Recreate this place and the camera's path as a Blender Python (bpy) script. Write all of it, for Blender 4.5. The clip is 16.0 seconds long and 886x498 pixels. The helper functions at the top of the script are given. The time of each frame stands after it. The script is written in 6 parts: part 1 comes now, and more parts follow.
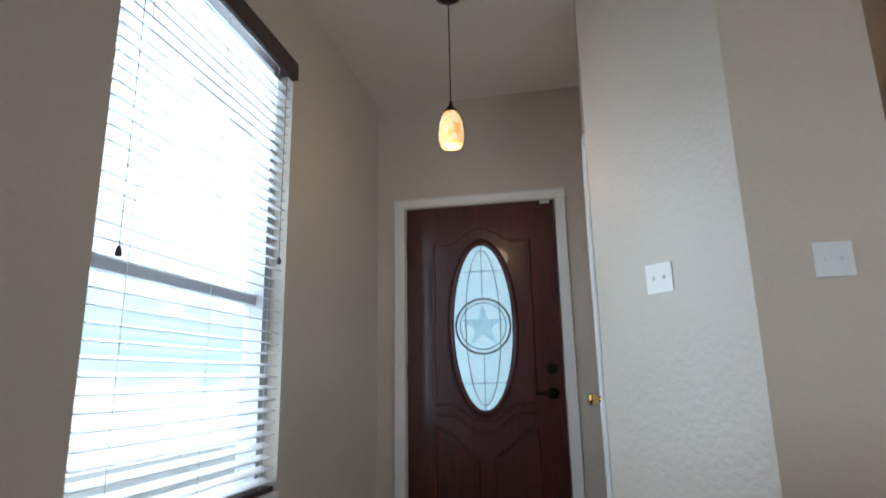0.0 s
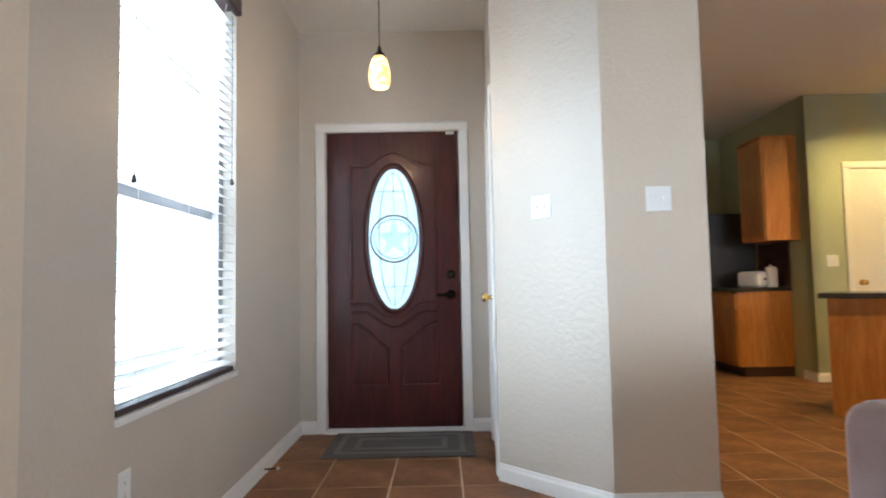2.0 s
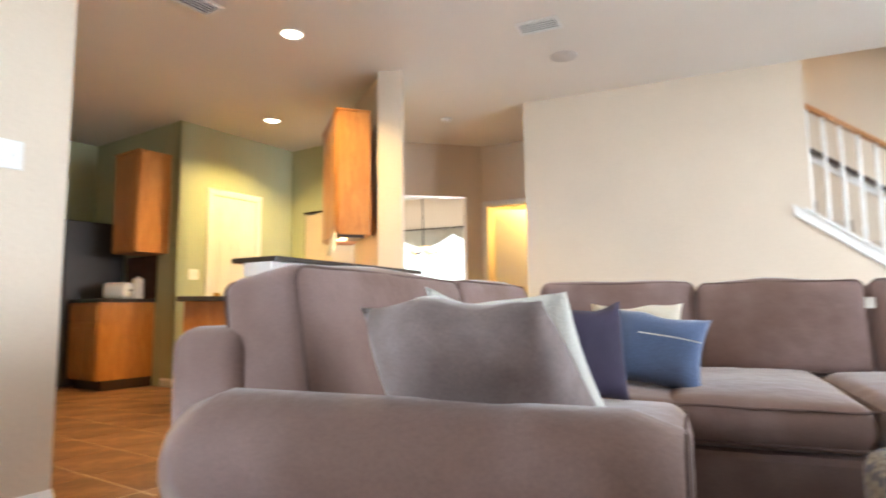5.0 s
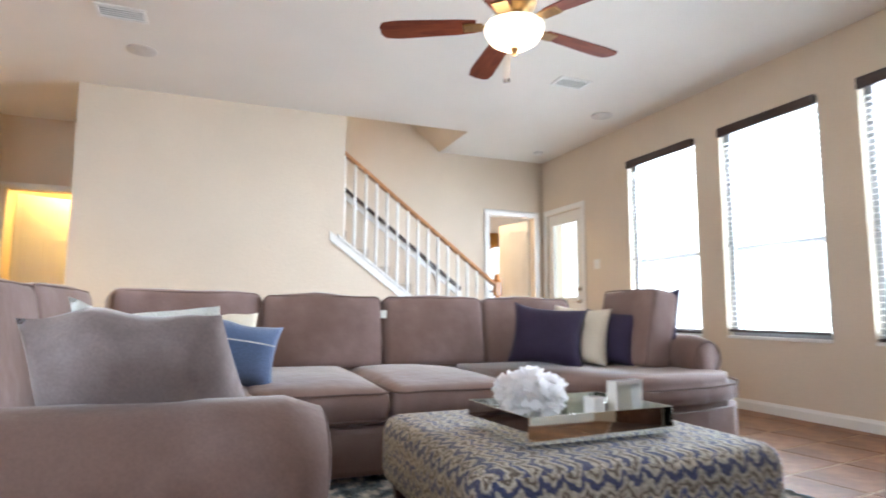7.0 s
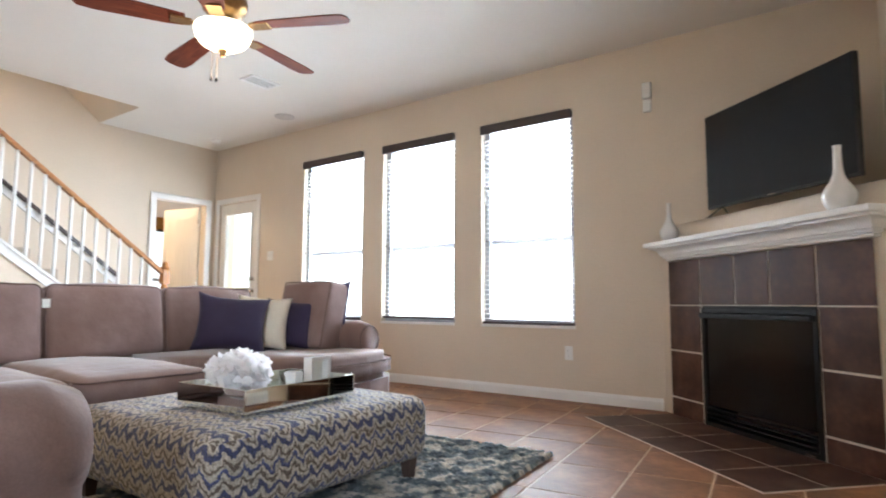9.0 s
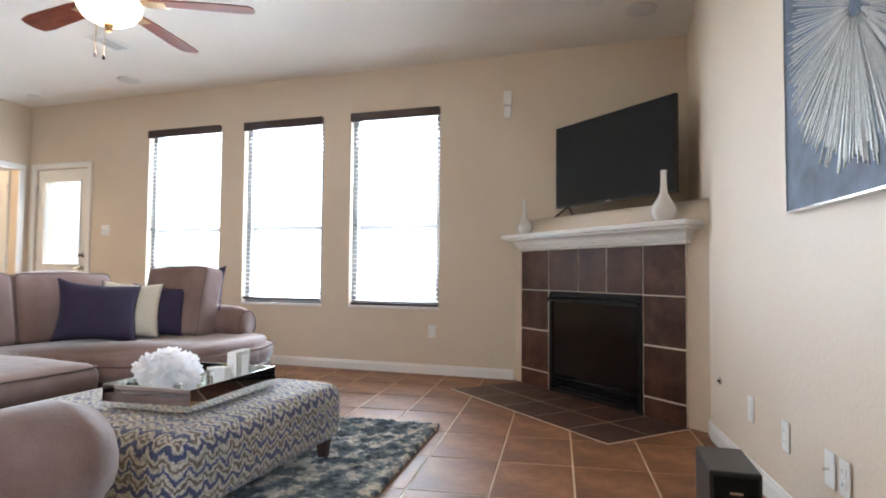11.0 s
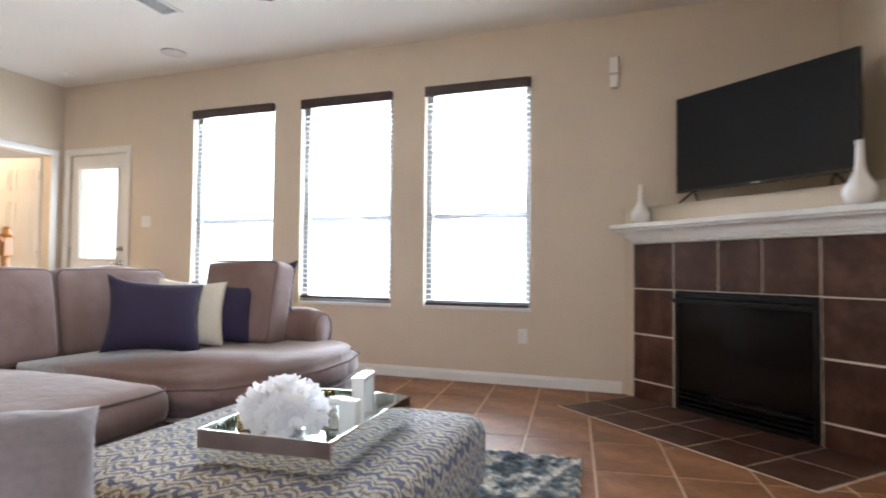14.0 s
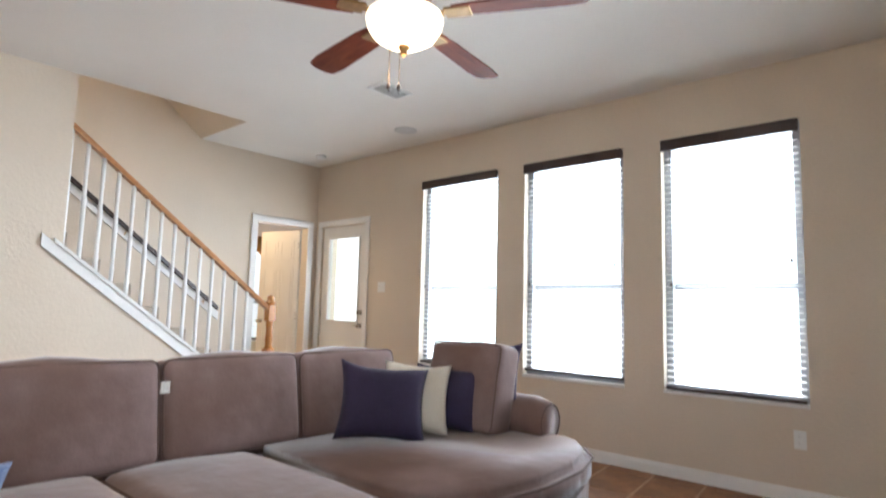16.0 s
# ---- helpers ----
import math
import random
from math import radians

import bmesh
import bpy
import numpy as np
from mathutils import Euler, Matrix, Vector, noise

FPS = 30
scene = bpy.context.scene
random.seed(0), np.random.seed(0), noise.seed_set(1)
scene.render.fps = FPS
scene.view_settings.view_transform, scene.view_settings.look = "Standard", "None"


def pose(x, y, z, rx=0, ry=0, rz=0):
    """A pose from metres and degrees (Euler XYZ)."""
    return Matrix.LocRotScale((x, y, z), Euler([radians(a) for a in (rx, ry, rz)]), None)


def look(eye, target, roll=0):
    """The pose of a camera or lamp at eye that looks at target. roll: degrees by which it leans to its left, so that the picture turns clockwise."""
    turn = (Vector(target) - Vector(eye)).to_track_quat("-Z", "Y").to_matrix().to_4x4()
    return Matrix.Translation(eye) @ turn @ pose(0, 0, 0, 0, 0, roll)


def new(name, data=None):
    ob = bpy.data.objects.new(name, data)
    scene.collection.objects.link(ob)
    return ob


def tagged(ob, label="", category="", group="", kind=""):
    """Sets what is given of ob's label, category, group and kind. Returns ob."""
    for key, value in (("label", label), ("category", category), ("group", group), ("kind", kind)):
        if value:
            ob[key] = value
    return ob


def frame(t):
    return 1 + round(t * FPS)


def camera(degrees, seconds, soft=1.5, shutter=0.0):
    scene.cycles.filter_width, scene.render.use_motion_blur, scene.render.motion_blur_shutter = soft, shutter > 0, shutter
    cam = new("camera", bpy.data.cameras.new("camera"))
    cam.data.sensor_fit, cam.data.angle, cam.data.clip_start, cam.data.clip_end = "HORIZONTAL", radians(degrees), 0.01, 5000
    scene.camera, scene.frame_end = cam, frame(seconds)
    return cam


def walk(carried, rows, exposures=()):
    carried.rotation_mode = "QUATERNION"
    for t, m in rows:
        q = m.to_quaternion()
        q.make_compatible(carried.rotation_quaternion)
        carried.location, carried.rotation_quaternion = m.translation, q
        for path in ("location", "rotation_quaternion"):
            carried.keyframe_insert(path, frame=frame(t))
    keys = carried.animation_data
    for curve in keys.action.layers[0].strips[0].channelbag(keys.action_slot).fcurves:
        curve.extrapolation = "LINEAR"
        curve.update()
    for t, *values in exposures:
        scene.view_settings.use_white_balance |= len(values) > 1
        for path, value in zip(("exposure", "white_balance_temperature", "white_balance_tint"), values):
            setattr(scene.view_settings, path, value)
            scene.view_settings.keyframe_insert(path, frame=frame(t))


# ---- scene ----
cam = camera(74.8, 16.0, soft=1.8, shutter=0.5)

PATH = [
    (0, (0.956, 0.659, 1.035), (0.916, 2.61, 1.475), -1.1),
    (0.5, (0.935, 0.51, 1.03), (0.925, 2.488, 1.33), -1.2),
    (1, (0.842, 0.347, 1.031), (0.947, 2.334, 1.227), -1.2),
    (1.5, (0.778, 0.222, 1.027), (0.986, 2.207, 1.161), -1.2),
    (2, (0.739, 0.1, 1.014), (1.089, 2.065, 1.138), -1.1),
    (2.5, (0.697, -0.036, 0.995), (1.248, 1.882, 1.121), -1.1),
    (3, (0.641, -0.06, 0.923), (1.514, 1.732, 1.083), -0.8),
    (3.2, (0.615, -0.047, 0.898), (1.653, 1.654, 1.065), -0.8),
    (5.3, (0.831, 0.107, 0.762), (2.749, 0.635, 0.972), -0.5),
    (5.5, (0.815, 0.114, 0.76), (2.777, 0.44, 0.971), -0.3),
    (6, (0.733, 0.215, 0.769), (2.718, 0.084, 0.977), -0.1),
    (6.5, (0.639, 0.282, 0.775), (2.575, -0.171, 0.989), 0.0),
    (7, (0.488, 0.339, 0.789), (2.34, -0.383, 1.006), 0.3),
    (7.5, (0.347, 0.419, 0.788), (2.063, -0.585, 1.011), 0.2),
    (8, (0.294, 0.503, 0.786), (1.848, -0.738, 0.999), 0.3),
    (8.5, (0.288, 0.625, 0.784), (1.626, -0.849, 0.983), 0.3),
    (9, (0.282, 0.731, 0.784), (1.441, -0.888, 0.972), 0.3),
    (9.5, (0.271, 0.856, 0.791), (1.287, -0.861, 0.926), 0.4),
    (10, (0.3, 0.994, 0.827), (1.211, -0.783, 0.932), 0.4),
    (12.3, (0.907, 1.258, 0.957), (1.269, -0.707, 1.033), 0.7),
    (12.5, (0.962, 1.242, 0.951), (1.331, -0.722, 1.02), 0.6),
    (13, (1.124, 1.159, 0.943), (1.56, -0.792, 0.999), 0.6),
    (13.5, (1.227, 1.003, 0.932), (1.735, -0.931, 0.996), 0.6),
    (14, (1.294, 0.717, 0.907), (1.97, -1.164, 0.976), 0.6),
    (14.5, (1.369, 0.541, 0.893), (2.322, -1.216, 0.969), 0.7),
    (15, (1.429, 0.493, 0.908), (2.593, -1.132, 0.989), 1.0),
    (15.5, (1.475, 0.476, 1.0), (2.75, -1.063, 1.086), 1.4),
    (16, (1.48, 0.473, 1.138), (2.798, -1.018, 1.345), 1.5),
]
LIGHT = [(0, -1.32, 5680, 10), (1.5, -0.62, 5720, 10), (2.5, -0.14, 5750, 10), (3.2, -0.08, 5850, 10), (4.2, 0.3, 5950, 10), (5.5, 0.42, 5900, 10), (6.5, 0.5, 5650, 10), (7.5, 0.25, 5700, 10), (9, 0.42, 5750, 10), (10, 0.42, 5750, 10), (12.5, 0.45, 5700, 10), (14, 0.42, 5700, 10), (16, 0.02, 5750, 10)]
walk(cam, [(t, look(eye, target, roll)) for t, eye, target, roll in PATH], LIGHT)

# ---- light ----
world = bpy.data.worlds.new("sky")
scene.world = world
world.use_nodes = True
wn = world.node_tree
sky = wn.nodes.new("ShaderNodeTexSky")
sky.sky_type, sky.sun_disc = "NISHITA", False
sky.sun_elevation, sky.sun_rotation = radians(48), radians(120)
wn.links.new(sky.outputs[0], wn.nodes["Background"].inputs[0])
wn.nodes["Background"].inputs[1].default_value = 0.12
sun = new("sun", bpy.data.lights.new("sun", "SUN"))
sun.data.energy, sun.data.angle, sun.data.color = 1.2, radians(12), (1.0, 0.96, 0.9)
sun.matrix_world = pose(0, 0, 12, 42, 0, 60)


def area_lamp(name, m, w, h, power, colour):
    d = bpy.data.lights.new(name, "AREA")
    d.shape, d.size, d.size_y, d.energy, d.color = "RECTANGLE", w, h, power, colour
    ob = new(name, d)
    ob.matrix_world = m
    return ob


def point_lamp(name, p, power, colour, radius=0.06):
    d = bpy.data.lights.new(name, "POINT")
    d.energy, d.color, d.shadow_soft_size = power, colour, radius
    ob = new(name, d)
    ob.location = p
    return ob


DAY = (0.93, 0.97, 1.0)
WARM = (1.0, 0.72, 0.42)
CEIL = 2.85

# ---- materials ----
MATS = {}


def mat(name, base, rough=0.6, metal=0.0, grain=(30.0, 0.06), stain=(2.0, 0.06), bump=0.0, bump_scale=120.0, second=None, sheen=0.0, coat=0.0, random_tint=0.0):
    """A painted, woven or polished surface: two scales of colour variation and fine relief."""
    m = bpy.data.materials.new(name)
    m.use_nodes = True
    nt = m.node_tree
    b = nt.nodes["Principled BSDF"]
    tc = nt.nodes.new("ShaderNodeTexCoord")
    n1 = nt.nodes.new("ShaderNodeTexNoise")
    n1.inputs["Scale"].default_value, n1.inputs["Detail"].default_value = grain[0], 6
    n2 = nt.nodes.new("ShaderNodeTexNoise")
    n2.inputs["Scale"].default_value, n2.inputs["Detail"].default_value = stain[0], 3
    for n in (n1, n2):
        nt.links.new(tc.outputs["Object"], n.inputs["Vector"])
    mixes = []
    for n, amount in ((n1, grain[1]), (n2, stain[1])):
        r = nt.nodes.new("ShaderNodeMapRange")
        r.inputs["From Min"].default_value, r.inputs["From Max"].default_value = 0.3, 0.7
        r.inputs["To Min"].default_value, r.inputs["To Max"].default_value = 1 - amount, 1 + amount
        nt.links.new(n.outputs["Fac"], r.inputs["Value"])
        mixes.append(r)
    mul = nt.nodes.new("ShaderNodeMath")
    mul.operation = "MULTIPLY"
    nt.links.new(mixes[0].outputs[0], mul.inputs[0])
    nt.links.new(mixes[1].outputs[0], mul.inputs[1])
    fac = mul.outputs[0]
    if random_tint:
        oi = nt.nodes.new("ShaderNodeObjectInfo")
        r = nt.nodes.new("ShaderNodeMapRange")
        r.inputs["To Min"].default_value, r.inputs["To Max"].default_value = 1 - random_tint, 1 + random_tint
        nt.links.new(oi.outputs["Random"], r.inputs["Value"])
        m2 = nt.nodes.new("ShaderNodeMath")
        m2.operation = "MULTIPLY"
        nt.links.new(fac, m2.inputs[0])
        nt.links.new(r.outputs[0], m2.inputs[1])
        fac = m2.outputs[0]
    vm = nt.nodes.new("ShaderNodeVectorMath")
    vm.operation = "SCALE"
    if second:
        mc = nt.nodes.new("ShaderNodeMix")
        mc.data_type = "RGBA"
        mc.inputs["A"].default_value, mc.inputs["B"].default_value = (*base, 1), (*second, 1)
        sr = nt.nodes.new("ShaderNodeMapRange")
        sr.inputs["From Min"].default_value, sr.inputs["From Max"].default_value = 0.4, 0.62
        nt.links.new(n2.outputs["Fac"], sr.inputs["Value"])
        nt.links.new(sr.outputs[0], mc.inputs["Factor"])
        nt.links.new(mc.outputs["Result"], vm.inputs[0])
    else:
        vm.inputs[0].default_value = base
    nt.links.new(fac, vm.inputs["Scale"])
    nt.links.new(vm.outputs[0], b.inputs["Base Color"])
    b.inputs["Roughness"].default_value, b.inputs["Metallic"].default_value = rough, metal
    b.inputs["Sheen Weight"].default_value, b.inputs["Coat Weight"].default_value = sheen, coat
    if bump:
        n3 = nt.nodes.new("ShaderNodeTexNoise")
        n3.inputs["Scale"].default_value, n3.inputs["Detail"].default_value = bump_scale, 4
        nt.links.new(tc.outputs["Object"], n3.inputs["Vector"])
        bp = nt.nodes.new("ShaderNodeBump")
        bp.inputs["Strength"].default_value, bp.inputs["Distance"].default_value = bump, 0.01
        nt.links.new(n3.outputs["Fac"], bp.inputs["Height"])
        nt.links.new(bp.outputs[0], b.inputs["Normal"])
    MATS[name] = m
    return m


def wood(name, dark, light, rough=0.35, along="Z", scale=6.0, coat=0.2, random_tint=0.0):
    m = mat(name, dark, rough, coat=coat, random_tint=random_tint)
    nt = m.node_tree
    b = nt.nodes["Principled BSDF"]
    tc = nt.nodes.new("ShaderNodeTexCoord")
    mp = nt.nodes.new("ShaderNodeMapping")
    mp.inputs["Scale"].default_value = {"X": (0.12, 1, 1), "Y": (1, 0.12, 1), "Z": (1, 1, 0.12)}[along]
    ns = nt.nodes.new("ShaderNodeTexNoise")
    ns.inputs["Scale"].default_value, ns.inputs["Detail"].default_value, ns.inputs["Distortion"].default_value = scale * 5, 8, 1.5
    nt.links.new(tc.outputs["Object"], mp.inputs[0])
    nt.links.new(mp.outputs[0], ns.inputs["Vector"])
    mc = nt.nodes.new("ShaderNodeMix")
    mc.data_type = "RGBA"
    mc.inputs["A"].default_value, mc.inputs["B"].default_value = (*dark, 1), (*light, 1)
    r = nt.nodes.new("ShaderNodeMapRange")
    r.inputs["From Min"].default_value, r.inputs["From Max"].default_value = 0.33, 0.68
    nt.links.new(ns.outputs["Fac"], r.inputs["Value"])
    nt.links.new(r.outputs[0], mc.inputs["Factor"])
    vm = [n for n in nt.nodes if n.type == "VECT_MATH"][0]
    nt.links.new(mc.outputs["Result"], vm.inputs[0])
    return m


def glowing(name, colour, strength):
    m = bpy.data.materials.new(name)
    m.use_nodes = True
    b = m.node_tree.nodes["Principled BSDF"]
    b.inputs["Base Color"].default_value = (*colour, 1)
    b.inputs["Emission Color"].default_value = (*colour, 1)
    b.inputs["Emission Strength"].default_value = strength
    MATS[name] = m
    return m


def clear_glass(name, tint=(0.95, 0.98, 0.97), rough=0.0, opacity=0.12):
    """Thin window glass: mostly clear, with a gloss on it."""
    m = bpy.data.materials.new(name)
    m.use_nodes = True
    nt = m.node_tree
    for n in list(nt.nodes):
        if n.type == "BSDF_PRINCIPLED":
            nt.nodes.remove(n)
    tr = nt.nodes.new("ShaderNodeBsdfTransparent")
    tr.inputs[0].default_value = (*tint, 1)
    gl = nt.nodes.new("ShaderNodeBsdfGlossy")
    gl.inputs["Roughness"].default_value = max(rough, 0.02)
    mx = nt.nodes.new("ShaderNodeMixShader")
    mx.inputs[0].default_value = opacity
    nt.links.new(tr.outputs[0], mx.inputs[1])
    nt.links.new(gl.outputs[0], mx.inputs[2])
    nt.links.new(mx.outputs[0], nt.nodes["Material Output"].inputs[0])
    MATS[name] = m
    return m


wall_paint = mat("wall_paint", (0.67, 0.575, 0.455), 0.55, grain=(60, 0.02), stain=(1.5, 0.03), bump=0.25, bump_scale=45)
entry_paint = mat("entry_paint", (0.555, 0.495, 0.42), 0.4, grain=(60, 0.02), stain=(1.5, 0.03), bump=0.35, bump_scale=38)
green_paint = mat("green_paint", (0.44, 0.47, 0.3), 0.6, grain=(60, 0.02), stain=(1.5, 0.04), bump=0.2, bump_scale=45)
ceiling_paint = mat("ceiling_paint", (0.78, 0.755, 0.70), 0.8, grain=(80, 0.02), stain=(1.0, 0.03), bump=0.25, bump_scale=70)
white_trim = mat("white_trim", (0.8, 0.79, 0.76), 0.35, grain=(50, 0.015), stain=(3, 0.03))
white_door = mat("white_door", (0.78, 0.76, 0.71), 0.4, grain=(50, 0.015), stain=(3, 0.03))
plastic_white = mat("plastic_white", (0.8, 0.8, 0.77), 0.3, grain=(40, 0.01), stain=(5, 0.01))
floor_tile = mat("floor_tile", (0.215, 0.095, 0.042), 0.5, grain=(28, 0.16), stain=(4, 0.2), second=(0.285, 0.135, 0.06), bump=0.12, bump_scale=40, random_tint=0.08)
floor_tile.node_tree.nodes["Principled BSDF"].inputs["Specular IOR Level"].default_value = 0.28
grout = mat("grout", (0.6, 0.45, 0.3), 0.8, grain=(90, 0.08), stain=(4, 0.1))
brown_tile = mat("brown_tile", (0.058, 0.021, 0.011), 0.5, grain=(35, 0.2), stain=(6, 0.25), second=(0.075, 0.034, 0.022), bump=0.08, bump_scale=60, random_tint=0.12)
brown_tile.node_tree.nodes["Principled BSDF"].inputs["Specular IOR Level"].default_value = 0.25
tile_joint = mat("tile_joint", (0.62, 0.54, 0.44), 0.8, grain=(90, 0.06))
mahogany = wood("mahogany", (0.038, 0.006, 0.007), (0.08, 0.014, 0.014), 0.32, "Z", 5, 0.25)
oak = wood("oak", (0.40, 0.145, 0.024), (0.54, 0.23, 0.05), 0.35, "Z", 5)
oak_rail = wood("oak_rail", (0.33, 0.14, 0.045), (0.48, 0.23, 0.09), 0.35, "Y", 5)
dark_wood = wood("dark_wood", (0.03, 0.014, 0.01), (0.055, 0.026, 0.018), 0.35, "Z", 5)
blade_wood = wood("blade_wood", (0.11, 0.024, 0.012), (0.2, 0.05, 0.022), 0.7, "X", 5, 0.0)
# white sashes in grey, their shade against the daylight put into the colour
sash_backlit_grey = mat("sash_backlit_grey", (0.3, 0.3, 0.31), 0.5, grain=(50, 0.03))
blade_wood.node_tree.nodes["Principled BSDF"].inputs["Specular IOR Level"].default_value = 0.2
blind_dark = wood("blind_dark", (0.028, 0.014, 0.014), (0.05, 0.026, 0.024), 0.4, "X", 5)
blind_slat = mat("blind_slat", (0.6, 0.58, 0.57), 0.45, grain=(50, 0.03))
bronze = mat("bronze", (0.03, 0.022, 0.018), 0.35, 0.9, grain=(60, 0.1))
brass = mat("brass", (0.75, 0.5, 0.16), 0.25, 1.0, grain=(60, 0.05))
chrome = mat("chrome", (0.7, 0.69, 0.66), 0.2, 1.0, grain=(60, 0.04))
counter_stone = mat("counter_stone", (0.045, 0.036, 0.032), 0.2, grain=(140, 0.5), stain=(8, 0.2))
fridge_steel = mat("fridge_steel", (0.09, 0.085, 0.08), 0.4, 0.5, grain=(60, 0.05))
black_plastic = mat("black_plastic", (0.012, 0.012, 0.013), 0.35, grain=(60, 0.08))
black_metal = mat("black_metal", (0.008, 0.008, 0.008), 0.5, 0.0, grain=(60, 0.15), stain=(4, 0.2))
black_metal.node_tree.nodes["Principled BSDF"].inputs["Specular IOR Level"].default_value = 0.15
screen_black = mat("screen_black", (0.008, 0.009, 0.012), 0.30, grain=(20, 0.02))
screen_black.node_tree.nodes["Principled BSDF"].inputs["Specular IOR Level"].default_value = 0.2
ceramic = mat("ceramic", (0.78, 0.76, 0.73), 0.15, grain=(30, 0.01), coat=0.4)
sofa_cloth = mat("sofa_cloth", (0.185, 0.112, 0.092), 0.85, grain=(160, 0.08), stain=(2.6, 0.07), bump=0.45, bump_scale=14, second=(0.24, 0.165, 0.15), sheen=0.5)
# cord darker than the sofa cloth: its cast shadow line is in the colour
piping_shade_cloth = mat("piping_shade_cloth", (0.13, 0.083, 0.07), 0.9, grain=(160, 0.1), bump=0.3, bump_scale=60)
grey_cloth = mat("grey_cloth", (0.17, 0.128, 0.12), 0.85, grain=(160, 0.1), stain=(5, 0.2), bump=0.5, bump_scale=14, second=(0.235, 0.19, 0.185), sheen=0.45)
for cloth in (sofa_cloth, grey_cloth):
    cloth.node_tree.nodes["Principled BSDF"].inputs["Sheen Roughness"].default_value = 0.35
navy_cloth = mat("navy_cloth", (0.026, 0.017, 0.052), 0.8, grain=(140, 0.15), stain=(4, 0.15), bump=0.3, bump_scale=250, sheen=0.05)
cream_cloth = mat("cream_cloth", (0.72, 0.66, 0.54), 0.9, grain=(140, 0.06), stain=(4, 0.06), bump=0.5, bump_scale=160, sheen=0.3)
white_cloth = mat("white_cloth", (0.75, 0.75, 0.7), 0.9, grain=(140, 0.05), stain=(4, 0.05), bump=0.5, bump_scale=160, sheen=0.3)
denim_cloth = mat("denim_cloth", (0.1, 0.15, 0.28), 0.9, grain=(180, 0.2), stain=(4, 0.12), bump=0.4, bump_scale=260, sheen=0.3)
mirror = mat("mirror", (0.8, 0.82, 0.78), 0.06, 1.0, grain=(6, 0.02), stain=(3, 0.03))
petal = mat("petal", (0.92, 0.91, 0.92), 0.8, grain=(60, 0.03))
pn = petal.node_tree
thin = pn.nodes.new("ShaderNodeBsdfTranslucent")
thin.inputs[0].default_value = (0.95, 0.94, 0.95, 1)
both = pn.nodes.new("ShaderNodeMixShader")
both.inputs[0].default_value = 0.5
pn.links.new(pn.nodes["Principled BSDF"].outputs[0], both.inputs[1])
pn.links.new(thin.outputs[0], both.inputs[2])
pn.links.new(both.outputs[0], pn.nodes["Material Output"].inputs[0])
mat_grey = mat("mat_grey", (0.13, 0.12, 0.115), 0.95, grain=(220, 0.25), stain=(6, 0.1), bump=0.6, bump_scale=300)
mat_light = mat("mat_light", (0.2, 0.185, 0.17), 0.95, grain=(220, 0.25), stain=(6, 0.1), bump=0.6, bump_scale=300)
carpet = mat("carpet", (0.45, 0.38, 0.3), 0.95, grain=(200, 0.2), stain=(3, 0.08), bump=0.5, bump_scale=250)
pane_glass = clear_glass("pane_glass")
wavy_glass = mat("wavy_glass", (0.72, 0.86, 0.9), 0.12, grain=(30, 0.05), bump=0.7, bump_scale=28)
wavy_glass.node_tree.nodes["Principled BSDF"].inputs["Transmission Weight"].default_value = 0.85
lamp_glass = glowing("lamp_glass", (1.0, 0.82, 0.56), 2.6)
pendant_glass = glowing("pendant_glass", (1.0, 0.62, 0.2), 1.5)
nt = pendant_glass.node_tree
tcp = nt.nodes.new("ShaderNodeTexCoord")
npd = nt.nodes.new("ShaderNodeTexNoise")
npd.inputs["Scale"].default_value, npd.inputs["Detail"].default_value, npd.inputs["Distortion"].default_value = 32, 3, 1.2
rpd = nt.nodes.new("ShaderNodeValToRGB")
rpd.color_ramp.elements[0].position, rpd.color_ramp.elements[0].color = 0.40, (0.75, 0.28, 0.05, 1)
rpd.color_ramp.elements[1].position, rpd.color_ramp.elements[1].color = 0.56, (1.0, 0.8, 0.46, 1)
nt.links.new(tcp.outputs["Object"], npd.inputs["Vector"])
nt.links.new(npd.outputs["Fac"], rpd.inputs[0])
nt.links.new(rpd.outputs[0], nt.nodes["Principled BSDF"].inputs["Emission Color"])
nt.nodes["Principled BSDF"].inputs["Emission Strength"].default_value = 2.2
can_glow = glowing("can_glow", (1.0, 0.86, 0.6), 8.0)
grass = mat("grass", (0.16, 0.2, 0.08), 0.9, grain=(8, 0.3), stain=(0.4, 0.2))

daylight_card = glowing("daylight_card", (0.96, 0.98, 1.0), 1.3)
porch_card = glowing("porch_card", (0.62, 0.84, 0.9), 0.95)
street_card = glowing("street_card", (0.95, 0.98, 1.0), 4.0)
nt = street_card.node_tree
tcs = nt.nodes.new("ShaderNodeTexCoord")
sps = nt.nodes.new("ShaderNodeSeparateXYZ")
nt.links.new(tcs.outputs["Object"], sps.inputs[0])
nz = nt.nodes.new("ShaderNodeTexNoise")
nz.inputs["Scale"].default_value, nz.inputs["Detail"].default_value = 0.9, 4
nt.links.new(tcs.outputs["Object"], nz.inputs["Vector"])
hz = nt.nodes.new("ShaderNodeMath")
hz.operation, hz.inputs[1].default_value = "MULTIPLY_ADD", 1.1
nt.links.new(nz.outputs["Fac"], hz.inputs[0])
nt.links.new(sps.outputs["Z"], hz.inputs[2])
rs = nt.nodes.new("ShaderNodeValToRGB")
for p, c in ((0.16, (1.0, 1.0, 1.0, 1)), (0.22, (0.42, 0.5, 0.48, 1)), (0.29, (0.3, 0.47, 0.44, 1)), (0.36, (0.42, 0.52, 0.52, 1))):
    rs.color_ramp.elements.new(p).color = c
